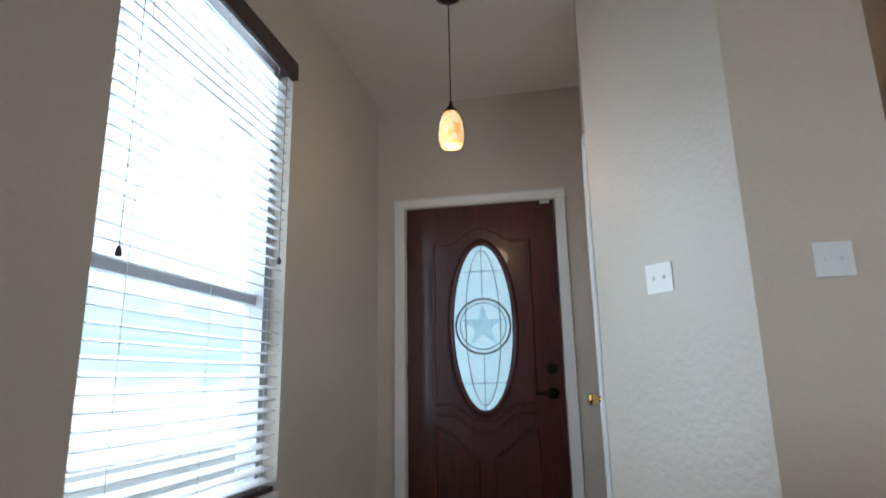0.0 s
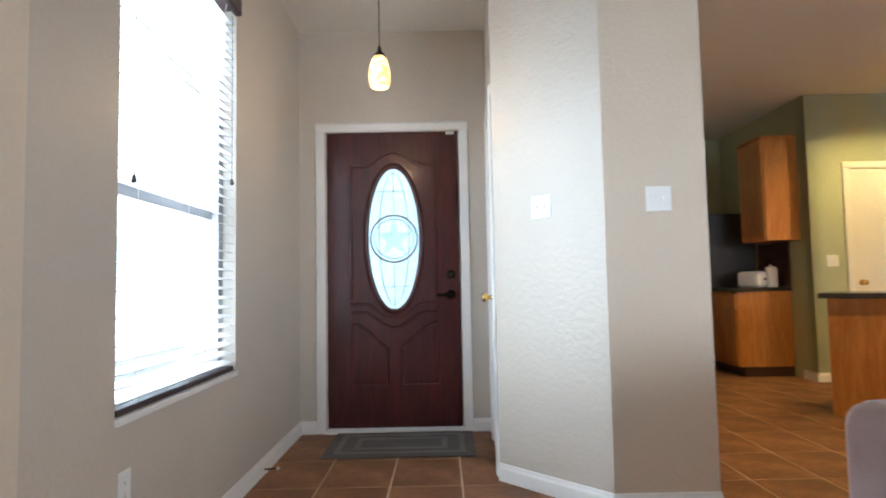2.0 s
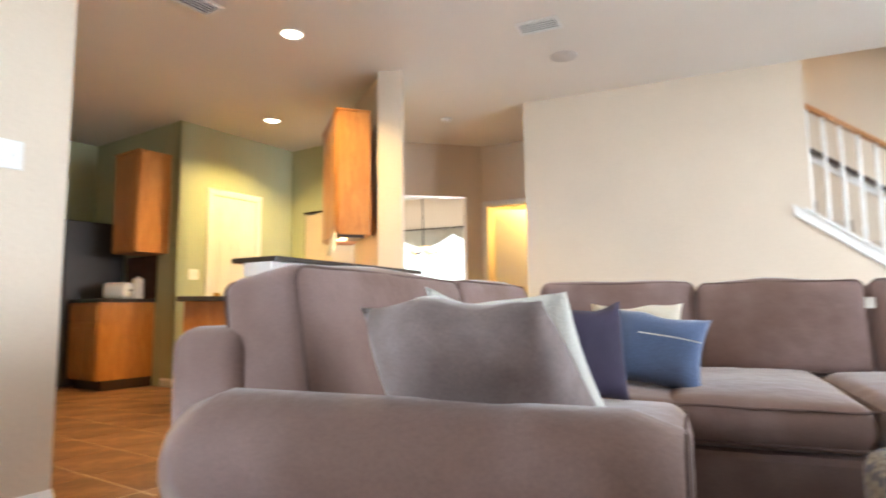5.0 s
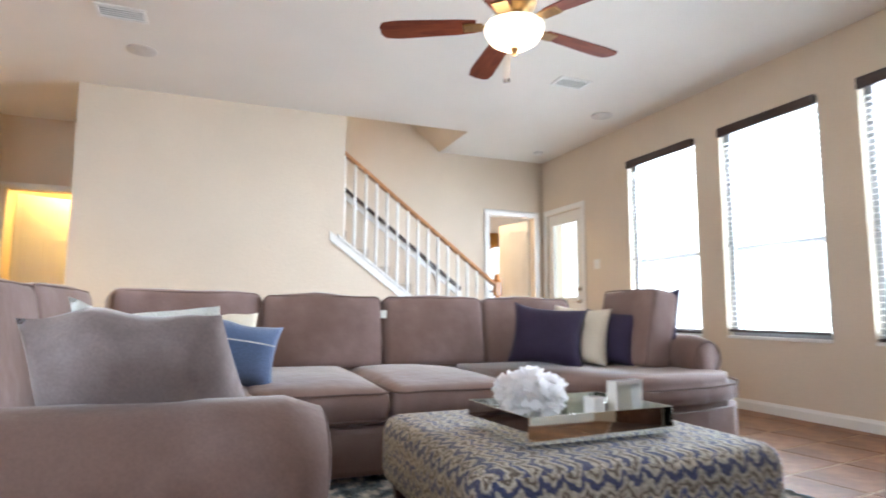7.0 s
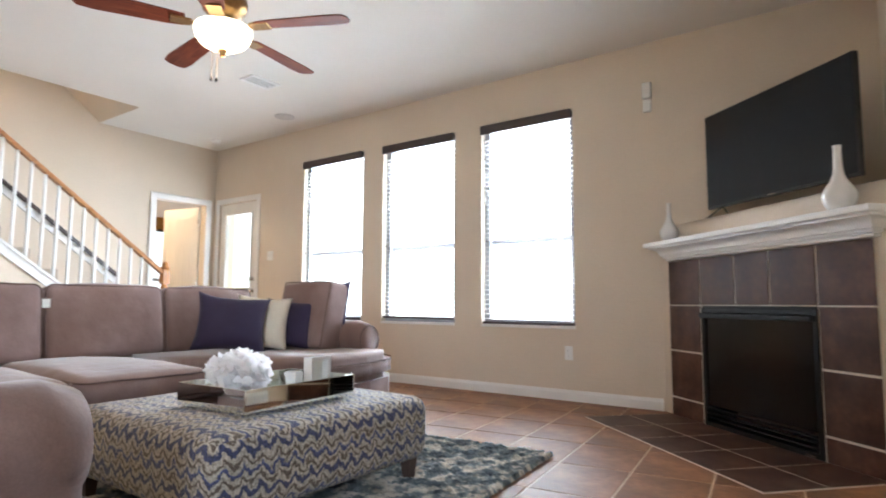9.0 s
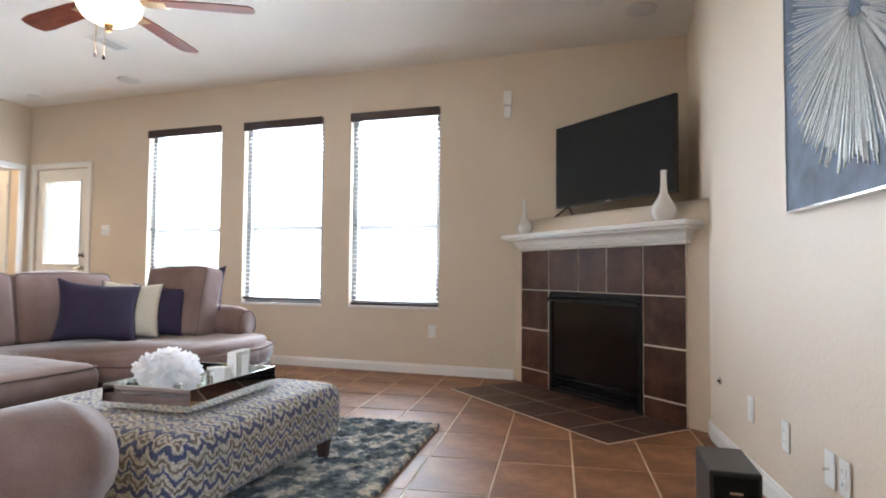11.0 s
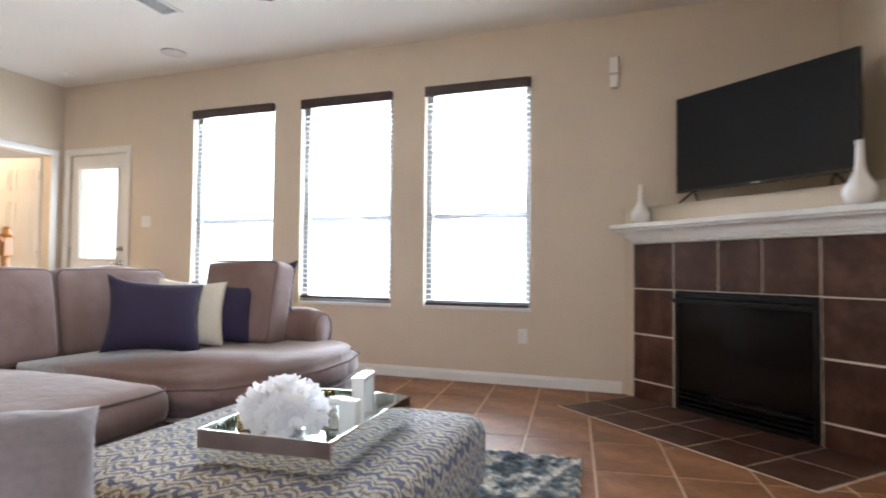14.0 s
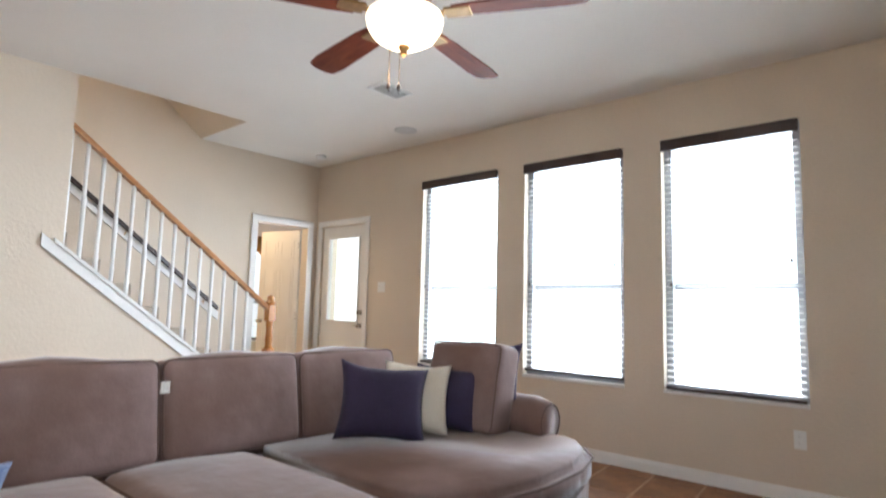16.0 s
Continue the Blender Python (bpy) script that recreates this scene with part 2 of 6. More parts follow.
rs.color_ramp.elements[0].color = (1, 1, 1, 1)
rs.color_ramp.elements[-1].position, rs.color_ramp.elements[-1].color = 0.42, (0.98, 1.0, 1.0, 1)
hs = nt.nodes.new("ShaderNodeMath")
hs.operation, hs.inputs[1].default_value = "MULTIPLY", 0.125
nt.links.new(hz.outputs[0], hs.inputs[0])
nt.links.new(hs.outputs[0], rs.inputs[0])
nt.links.new(rs.outputs[0], nt.nodes["Principled BSDF"].inputs["Emission Color"])

# ---- mesh helpers ----


def part(name, bm, material, parent=None, label="", smooth=False, m=None):
    me = bpy.data.meshes.new(name)
    bmesh.ops.recalc_face_normals(bm, faces=bm.faces)
    bm.to_mesh(me)
    bm.free()
    if smooth:
        for p in me.polygons:
            p.use_smooth = True
    me.materials.append(material)
    ob = new(name, me)
    if parent is not None:
        ob.parent = parent
    if m is not None:
        ob.matrix_basis = m
    if label:
        ob["label"] = label
    return ob


def thing(name, label, category, m=None, group="", kind=""):
    ob = new(name)
    if m is not None:
        ob.matrix_basis = m
    return tagged(ob, label, category, group, kind)


def add_box(bm, x0, y0, z0, x1, y1, z1, bevel=0.0, seg=2):
    vs = [bm.verts.new(p) for p in ((x0, y0, z0), (x1, y0, z0), (x1, y1, z0), (x0, y1, z0), (x0, y0, z1), (x1, y0, z1), (x1, y1, z1), (x0, y1, z1))]
    fs = [bm.faces.new([vs[i] for i in q]) for q in ((3, 2, 1, 0), (4, 5, 6, 7), (0, 1, 5, 4), (1, 2, 6, 5), (2, 3, 7, 6), (3, 0, 4, 7))]
    if bevel:
        edges = list({e for f in fs for e in f.edges})
        bmesh.ops.bevel(bm, geom=edges, offset=bevel, segments=seg, affect="EDGES", profile=0.5)
    return vs


def box(x0, y0, z0, x1, y1, z1, bevel=0.0, seg=2):
    bm = bmesh.new()
    add_box(bm, min(x0, x1), min(y0, y1), min(z0, z1), max(x0, x1), max(y0, y1), max(z0, z1), bevel, seg)
    return bm


def add_prism(bm, pts, z0, z1):
    lo = [bm.verts.new((x, y, z0)) for x, y in pts]
    hi = [bm.verts.new((x, y, z1)) for x, y in pts]
    bm.faces.new(lo[::-1])
    bm.faces.new(hi)
    n = len(pts)
    for i in range(n):
        bm.faces.new((lo[i], lo[(i + 1) % n], hi[(i + 1) % n], hi[i]))


def prism(pts, z0, z1):
    bm = bmesh.new()
    add_prism(bm, pts, z0, z1)
    return bm


def lathe(profile, seg=24):
    """A turned shape about z from (radius, height) pairs."""
    bm = bmesh.new()
    rings = []
    for r, z in profile:
        rings.append([bm.verts.new((max(r, 0.0004) * math.cos(2 * math.pi * k / seg), max(r, 0.0004) * math.sin(2 * math.pi * k / seg), z)) for k in range(seg)])
    for a, b in zip(rings, rings[1:]):
        for k in range(seg):
            bm.faces.new((a[k], a[(k + 1) % seg], b[(k + 1) % seg], b[k]))
    bm.faces.new(rings[0][::-1])
    bm.faces.new(rings[-1])
    return bm


def tube(a, b, r, seg=10):
    a, b = Vector(a), Vector(b)
    q = (b - a).to_track_quat("Z", "Y").to_matrix()
    bm = bmesh.new()
    rings = []
    for p in (a, b):
        rings.append([bm.verts.new(p + q @ Vector((r * math.cos(2 * math.pi * k / seg), r * math.sin(2 * math.pi * k / seg), 0))) for k in range(seg)])
    for k in range(seg):
        bm.faces.new((rings[0][k], rings[0][(k + 1) % seg], rings[1][(k + 1) % seg], rings[1][k]))
    bm.faces.new(rings[0][::-1])
    bm.faces.new(rings[1])
    return bm


def extrude_profile(profile, length, axis="x"):
    """A moulding: a closed (y, z) profile drawn out along x."""
    bm = bmesh.new()
    a = [bm.verts.new((0, y, z)) for y, z in profile]
    b = [bm.verts.new((length, y, z)) for y, z in profile]
    n = len(profile)
    for i in range(n):
        bm.faces.new((a[i], b[i], b[(i + 1) % n], a[(i + 1) % n]))
    bm.faces.new(a[::-1])
    bm.faces.new(b)
    return bm


def along(p0, p1, z=0.0):
    """The pose whose x runs from p0 to p1 on the plan."""
    return pose(p0[0], p0[1], z, 0, 0, math.degrees(math.atan2(p1[1] - p0[1], p1[0] - p0[0])))


def span(p0, p1):
    return math.hypot(p1[0] - p0[0], p1[1] - p0[1])


def wall(name, p0, p1, material, thick=0.12, z0=0.0, z1=CEIL, holes=(), label="painted drywall wall"):
    """A wall whose room face runs from p0 to p1, the room on its right hand, with holes (from, to, low, high) through it."""
    length = span(p0, p1)
    bm = bmesh.new()
    at = 0.0
    for a, b, lo, hi in sorted(holes):
        if a > at:
            add_box(bm, at, 0, z0, a, thick, z1)
        if lo > z0:
            add_box(bm, a, 0, z0, b, thick, lo)
        if hi < z1:
            add_box(bm, a, 0, hi, b, thick, z1)
        at = b
    if at < length:
        add_box(bm, at, 0, z0, length, thick, z1)
    ob = part(name, bm, material, m=along(p0, p1))
    return tagged(ob, label, "wall", kind="structure")


def baseboard(p0, p1, h=0.088):
    bm = extrude_profile([(0, 0.0), (-0.014, 0.0), (-0.014, h * 0.72), (-0.009, h * 0.86), (-0.006, h), (0, h)], span(p0, p1))
    ob = part("baseboard", bm, white_trim, m=along(p0, p1))
    return tagged(ob, "white painted wooden baseboard along the wall", "baseboard", kind="structure")


def casing(name, p0, p1, a, b, top, width=0.075, out=0.018):
    """Door trim round an opening (a to b, up to top) in the wall p0-p1."""
    root = thing(name, "white painted moulded door casing", "trim", along(p0, p1), kind="structure")
    prof = [(0, 0), (-out * 0.6, 0), (-out, width * 0.25), (-out, width * 0.75), (-out * 0.5, width), (0, width)]
    bm = bmesh.new()
    for x0, x1, s in ((a - width, a, 1), (b, b + width, -1)):
        add_box(bm, x0, -out, 0, x1, 0, top, 0.005, 2)
    part("jamb_trim", bm, white_trim, root)
    part("head_trim", extrude_profile(prof, b - a + 2 * width), white_trim, root, m=pose(a - width, 0, top))
    return root


# the entry and kitchen stand turned against the living room
ORIGIN, TURNED = (0.46, 4.30), -10.0


def E(x, y):
    c, s = math.cos(radians(TURNED)), math.sin(radians(TURNED))
    return (ORIGIN[0] + x * c - y * s, ORIGIN[1] + x * s + y * c)


def EM(x, y, z, rz=0.0):
    p = E(x, y)
    return pose(p[0], p[1], z, 0, 0, TURNED + rz)


# ---- structure ----
SOUTH, EAST, WEST, STAIR = -3.80, 7.335, 0.092, 6.41
WINDOWS = [(2.185, 3.09), (3.388, 4.306), (4.594, 5.546)]
SILL, HEAD = 0.60, 2.44

ground = tagged(part("ground", box(-60, -60, -0.4, 60, 60, -0.25), grass), "grassy ground round the house", "ground", kind="structure")
# slab that carries the tiles
slab = tagged(part("floor", box(-0.4, -4.0, -0.2, 11.5, 8.6, -0.002), grout), "tan grout bed of the tiled floor", "floor", kind="structure")

tagged(part("driveway", box(-9.0, -3.0, -0.26, -0.02, 14.0, -0.235), mat("pale_concrete", (0.72, 0.71, 0.69), 0.9, grain=(10, 0.06), stain=(0.6, 0.06)), m=EM(0, -1.8, 0)), "pale concrete driveway outside the entry window", "driveway", kind="structure")

# living room walls
wall("wall_south", (EAST + 0.12, SOUTH), (WEST - 0.12, SOUTH), wall_paint, 0.16,
     holes=[(EAST + 0.12 - 7.215, EAST + 0.12 - 6.42, -0.01, 2.085)] + [(EAST + 0.12 - b, EAST + 0.12 - a, SILL, HEAD) for a, b in WINDOWS], label="beige painted drywall wall with three windows and a door")
BEND = (-0.25, 0.27)
wall("wall_west", (WEST, SOUTH), (WEST, -2.37), wall_paint, 0.16, label="beige painted drywall wall beside the fireplace")
wall("wall_west_long", (WEST, -2.37), BEND, wall_paint, 0.16, label="long beige painted drywall wall with a picture")
wall("wall_west_entry", BEND, E(0, -2.7), wall_paint, 0.16, label="beige painted drywall wall towards the entry")
wall("wall_east", (EAST, 1.40), (EAST, SOUTH), wall_paint, 0.12, z1=5.2, holes=[(1.40 + 2.987, 1.40 + 3.665, -0.01, 2.075)], label="beige painted drywall wall behind the staircase")
SLOPE, FOOT = 0.762, -2.74
bm = bmesh.new()
prof = [(1.58, 0.0), (1.58, CEIL), (-0.86, CEIL), (-0.86, (-0.86 - FOOT) * SLOPE - 0.005), (FOOT + 0.04, 0.02), (FOOT + 0.04, 0.0)]
ra, rb = ([bm.verts.new((x, y, z)) for y, z in prof] for x in (STAIR, STAIR + 0.1))
for i in range(6):
    bm.faces.new((ra[i], ra[(i + 1) % 6], rb[(i + 1) % 6], rb[i]))
bm.faces.new(ra[::-1])
bm.faces.new(rb)
tagged(part("wall_stair", bm, wall_paint), "plain beige drywall wall enclosing the stairs", "wall", kind="structure")
wall("wall_hall_south", (7.9, 1.58), (STAIR + 0.1, 1.58), wall_paint, 0.08, label="beige drywall wall of the hall")
# hall: end wall with a lit room, angled wall with the dining opening
wall("wall_hall_east", (7.72, 2.52), (7.72, 1.58), wall_paint, 0.12, holes=[(0.09, 0.75, -0.01, 2.06)], label="beige drywall wall at the end of the hall")
wall("wall_dining", (6.60, 4.0), (7.75, 2.46), wall_paint, 0.14, holes=[(0.70, 1.66, -0.01, 2.18)], label="beige drywall wall with a wide opening to the dining room")

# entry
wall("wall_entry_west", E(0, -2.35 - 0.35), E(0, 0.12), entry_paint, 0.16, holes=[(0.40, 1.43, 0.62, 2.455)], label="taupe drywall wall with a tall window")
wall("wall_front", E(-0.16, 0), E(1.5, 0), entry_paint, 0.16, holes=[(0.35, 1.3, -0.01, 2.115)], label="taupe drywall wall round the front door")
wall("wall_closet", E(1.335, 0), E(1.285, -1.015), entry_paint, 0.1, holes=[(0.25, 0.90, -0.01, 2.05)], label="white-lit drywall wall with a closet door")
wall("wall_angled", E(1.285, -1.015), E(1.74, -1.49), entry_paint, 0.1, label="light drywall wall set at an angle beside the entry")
wall("wall_closet_south", E(1.74, -1.49), E(2.205, -1.49), wall_paint, 0.1, label="taupe drywall end wall beside the kitchen")
wall("wall_closet_east", E(2.205, -1.385), E(2.205, 3.4), wall_paint, 0.1, label="drywall wall between entry closet and kitchen")

# kitchen
wall("wall_kitchen_north", E(2.205, 3.4), E(4.66, 3.4), green_paint, 0.1, label="sage green kitchen wall")
wall("wall_kitchen_fridge", E(4.66, 3.5), E(4.66, 1.63), green_paint, 0.1, label="sage green wall behind the cabinets")
wall("wall_pantry", E(4.66, 1.63), E(6.24, 1.63), green_paint, 0.1, holes=[(0.41, 1.01, -0.01, 2.09)], label="sage green kitchen wall with the pantry door")
wall("wall_kitchen_east", E(6.24, 1.73), E(6.24, 0.80), green_paint, 0.1, holes=[(0.32, 0.92, -0.01, 2.02)], label="sage green wall with a covered opening")

# ceiling with the stairwell cut out
bm = bmesh.new()
for x0, y0, x1, y1 in ((-0.6, -4.1, STAIR, 9.0), (STAIR, -4.1, 12.0, -2.27), (STAIR, 1.2, 12.0, 9.0), (EAST + 0.12, -2.27, 12.0, 1.2)):
    add_box(bm, x0, y0, CEIL, x1, y1, CEIL + 0.2)
tagged(part("ceiling", bm, ceiling_paint), "off-white textured drywall ceiling", "ceiling", kind="structure")
# stairwell walls above the ceiling
bm = bmesh.new()
prof = [(-2.27, CEIL), (0.5, CEIL + 2.27), (0.5, CEIL + 2.42), (-2.27, CEIL + 0.15)]
ra, rb = ([bm.verts.new((x, y, z)) for y, z in prof] for x in (STAIR - 0.05, EAST + 0.05))
for i in range(4):
    bm.faces.new((ra[i], ra[(i + 1) % 4], rb[(i + 1) % 4], rb[i]))
bm.faces.new(ra[::-1])
bm.faces.new(rb)
tagged(part("ceiling_soffit", bm, wall_paint), "tan sloping soffit over the stairs", "ceiling", kind="structure")
wall("wall_stairwell_west", (STAIR, -2.20), (STAIR, 1.2), wall_paint, -0.1, z0=CEIL + 0.2, z1=5.2, label="tan stairwell wall above the ceiling")
wall("wall_stairwell_north", (STAIR, 1.2), (EAST, 1.2), wall_paint, 0.1, z0=CEIL, z1=5.2, label="tan stairwell wall above the ceiling")
tagged(part("ceiling_upper", box(STAIR - 0.2, -2.5, 5.2, EAST + 0.3, 1.5, 5.3), ceiling_paint), "upper floor ceiling over the stairs", "ceiling", kind="structure")

# ---- windows, doors, trim ----


def pillow_mesh(w, h, t, n=12, pinch=0.9, seed=0, draw=0.07, taper=1.0, skew=0.0):
    """A stuffed cushion: w by h, standing in the xz plane, thickest in the middle, with drawn-in corners; the top may be narrower and slumped aside."""
    bm = bmesh.new()
    rows = []
    for side in (1, -1):
        grid = []
        for i in range(n + 1):
            row = []
            for j in range(n + 1):
                u, v = 2 * i / n - 1, 2 * j / n - 1
                edge = (1 - abs(u) ** 3.2) * (1 - abs(v) ** 3.2)
                cu = 1 - draw * (1 - abs(v) ** 2) * abs(u) ** 2 * pinch
                cv = 1 - draw * (1 - abs(u) ** 2) * abs(v) ** 2 * pinch
                k = noise.noise(Vector((u * 1.3 + seed * 7.1, v * 1.3 - seed * 3.3, side))) * 0.10 + noise.noise(Vector((u * 4 + seed, v * 4, side * 2))) * 0.04
                y = side * (t / 2) * (max(edge, 0) ** 0.55) * (1 + k)
                up = (v + 1) / 2
                slump = 0.02 * noise.noise(Vector((u * 1.5 + seed, up, 4.0))) * up
                row.append((u * w / 2 * cu * (1 - (1 - taper) * up) + skew * up, y, v * h / 2 * cv + h / 2 + slump))
            grid.append(row)
        rows.append(grid)
    front = [[bm.verts.new(p) for p in row] for row in rows[0]]
    back = [[front[i][j] if i in (0, n) or j in (0, n) else bm.verts.new(rows[1][i][j]) for j in range(n + 1)] for i in range(n + 1)]
    for g in (front, back):
        for i in range(n):
            for j in range(n):
                bm.faces.new((g[i][j], g[i + 1][j], g[i + 1][j + 1], g[i][j + 1]))
    return bm


def soft_box(w, d, h, r=0.06, puff=0.03, seed=0, cuts=6):
    """A padded block (x, y centred, from z 0 up) with rounded edges and swollen faces."""
    bm = bmesh.new()
    add_box(bm, -w / 2, -d / 2, 0, w / 2, d / 2, h, r, 4)
    bmesh.ops.subdivide_edges(bm, edges=[e for e in bm.edges if e.calc_length() > 0.12], cuts=cuts, use_grid_fill=True)
    for v in bm.verts:
        x, y, z = v.co
        u, q, s = 2 * x / w, 2 * y / d, 2 * z / h - 1
        top = max(0, 1 - u * u) * max(0, 1 - q * q)
        side = max(0, 1 - s * s)
        k = noise.noise(Vector((x * 3 + seed * 5, y * 3, z * 3 + seed))) * 0.4 + 1
        k += noise.noise(Vector((x * 9 - seed, y * 9 + seed, z * 7))) * 0.35
        sag = noise.noise(Vector((x * 2.2 + seed * 3, y * 2.2 - seed, 1.7))) * 0.02 * max(0, s) if puff > 0.015 else 0
        v.co.z += puff * top * k * (1 if s > 0 else -0.3) + sag
        v.co.x += puff * 0.5 * u * side * (1 - q * q) * k
        v.co.y += puff * 0.5 * q * side * (1 - u * u) * k
    return bm


def blinds(width, height, slat_gap, open_deg, depth=0.05):
    """A wooden venetian blind, hung from z = height down to 0; x along, y into the room is negative."""
    root = thing("venetian_blind", "wooden venetian blind with a dark valance, lowered and open", "blind")
    part("valance", box(0.0, -0.035, height - 0.085, width, 0.0, height, 0.008), blind_dark, root, "dark brown wooden valance")
    part("head_rail", box(0.01, 0.002, height - 0.06, width - 0.01, 0.05, height - 0.01), blind_dark, root)
    part("bottom_rail", box(0.01, 0.0, 0.0, width - 0.01, 0.05, 0.022, 0.004), blind_dark, root, "dark wooden bottom rail")
    slat = None
    n = int((height - 0.12) / slat_gap)
    for k in range(n):
        z = 0.045 + k * slat_gap
        m = pose(0.012, 0.026, z, open_deg, 0, 0)
        if slat is None:
            slat = part("slat", box(0, -depth / 2, -0.0013, width - 0.024, depth / 2, 0.0013), blind_slat, root, m=m)
        else:
            s = new("slat", slat.data)
            s.parent, s.matrix_basis = root, m
    for f in (0.12, 0.5, 0.88):
        part("ladder_cord", tube((width * f, 0.0, 0.02), (width * f, 0.0, height - 0.06), 0.0012, 5), blind_slat, root)
    for f, z in ((0.07, 0.42), (0.93, 0.50)):
        part("lift_cord", tube((width * f, -0.012, height * z), (width * f, -0.012, height - 0.08), 0.0015, 5), blind_dark, root)
        tassel = lathe([(0.003, 0.03), (0.007, 0.022), (0.010, 0.006), (0.006, 0.0)], 10)
        part("tassel", tassel, blind_dark, root, "dark wooden cord tassel", True, pose(width * f, -0.012, height * z - 0.03))
    return root


def sash_window(name, width, height, depth, label):
    """A single-hung window in its reveal: frame and meeting rail in backlit grey, two panes, sill."""
    root = thing(name, label, "window", kind="structure")
    bm = bmesh.new()
    f = 0.055
    for x0, x1, z0, z1 in ((0, f, 0, height), (width - f, width, 0, height), (f, width - f, 0, f), (f, width - f, height - f, height)):
        add_box(bm, x0, depth - 0.085, z0, x1, depth, z1)
    part("window_frame", bm, sash_backlit_grey, root)
    part("meeting_rail", box(f, depth - 0.055, height * 0.395, width - f, depth - 0.005, height * 0.395 + 0.045, 0.004), sash_backlit_grey, root)
    part("window_sill", box(0, -0.012, -0.02, width, depth - 0.086, 0.004, 0.004), white_trim, root)
    for z0, z1 in ((f, height * 0.395), (height * 0.395 + 0.04, height - f)):
        pane = part("pane", box(f, depth - 0.03, z0, width - f, depth - 0.026, z1), pane_glass, root)
        pane.visible_shadow = False
    return root


for k, (a, b) in enumerate(WINDOWS):
    w = b - a
    win = sash_window("window_%d" % (k + 1), w, HEAD - SILL, 0.15, "tall white single-hung window in a drywall reveal")
    win.matrix_basis = pose(b, SOUTH, SILL, 0, 0, 180)
    bl = blinds(w - 0.012, HEAD - SILL - (0.04 if k == 1 else 0.008), 0.0435, 6)
    bl.matrix_basis = pose(b - 0.006, SOUTH + 0.002, SILL + (0.036 if k == 1 else 0.006), 0, 0, 180)
    bl["group"] = "blinds of the living room windows"
    lamp = area_lamp("window_daylight", pose((a + b) / 2, SOUTH - 0.75, (SILL + HEAD) / 2, 90, 0, 180), w - 0.06, HEAD - SILL - 0.1, 112, DAY)
    lamp.matrix_world = pose((a + b) / 2, SOUTH - 0.19, (SILL + HEAD) / 2 - 0.02, 90, 0, 0)

ew = sash_window("window_4", 1.03, 1.835, 0.15, "tall white single-hung window beside the front door")
ew.matrix_basis = EM(0, -2.30, 0.62, 90)
eb = blinds(1.018, 1.825, 0.0435, 14)
eb.matrix_basis = EM(-0.004, -2.294, 0.626, 90)
ed = area_lamp("window_daylight", EM(-1.0, -1.79, 1.75), 0.98, 1.72, 105, (0.84, 0.93, 1.0))
ed.matrix_world = EM(-0.19, -1.765, 1.54, 90) @ pose(0, 0, 0, -90, 0, 0)


def six_panel(bm_parent, w, h, t, material, root):
    """A moulded six-panel door leaf."""
    leaf = part("leaf", box(0, -t, 0, w, 0, h, 0.003, 1), material, root)
    cols = ((0.12 * w, 0.46 * w), (0.54 * w, 0.88 * w))
    rows = ((0.10 * h, 0.40 * h), (0.47 * h, 0.77 * h), (0.82 * h, 0.94 * h))
    for side in (-t, 0):
        for c0, c1 in cols:
            for r0, r1 in rows:
                y0, y1 = (side - 0.004, side + 0.0) if side < 0 else (side, side + 0.004)
                bm = bmesh.new()
                for x0, x1, z0, z1 in ((c0, c1, r0, r0 + 0.014), (c0, c1, r1 - 0.014, r1), (c0, c0 + 0.014, r0 + 0.014, r1 - 0.014), (c1 - 0.014, c1, r0 + 0.014, r1 - 0.014)):
                    add_box(bm, x0, y0, z0, x1, y1, z1)
                add_box(bm, c0 + 0.04, y0, r0 + 0.04, c1 - 0.04, y1, r1 - 0.04)
                part("panel", bm, material, root)
    return leaf


def knob(root, p, ry, material, name="door_knob", r=0.028):
    bm = lathe([(0.03, 0), (0.03, 0.006), (0.011, 0.012), (0.011, 0.03), (r * 0.8, 0.036), (r, 0.05), (r * 0.85, 0.062), (0.004, 0.068)], 16)
    return part(name, bm, material, root, "", True, pose(*p, 90, 0, ry))


def plate(name, m, label, n=1, kind="switch"):
    """A wall plate; its face looks to -y of the pose."""
    w = 0.07 + 0.046 * (n - 1)
    root = thing(name, label, "wall plate", m)
    part("cover", box(-w / 2, -0.006, -0.057, w / 2, 0.0, 0.057, 0.003), plastic_white, root)
    for k in range(n):
        x = (k - (n - 1) / 2) * 0.046
        if kind == "switch":
            part("toggle", box(x - 0.005, -0.018, -0.006, x + 0.005, -0.006, 0.008, 0.002), plastic_white, root)
        elif kind == "rocker":
            part("rocker", box(x - 0.017, -0.009, -0.033, x + 0.017, -0.006, 0.033, 0.002), plastic_white, root)
        elif kind == "outlet":
            for z in (-0.02, 0.02):
                part("socket", box(x - 0.016, -0.008, z - 0.014, x + 0.016, -0.006, z + 0.014, 0.002), plastic_white, root)
                part("slot", box(x - 0.006, -0.0085, z - 0.004, x - 0.004, -0.008, z + 0.006), black_plastic, root)
        elif kind == "coax":
            part("jack", tube((x, -0.022, 0), (x, -0.006, 0), 0.005, 8), chrome, root)
    return root


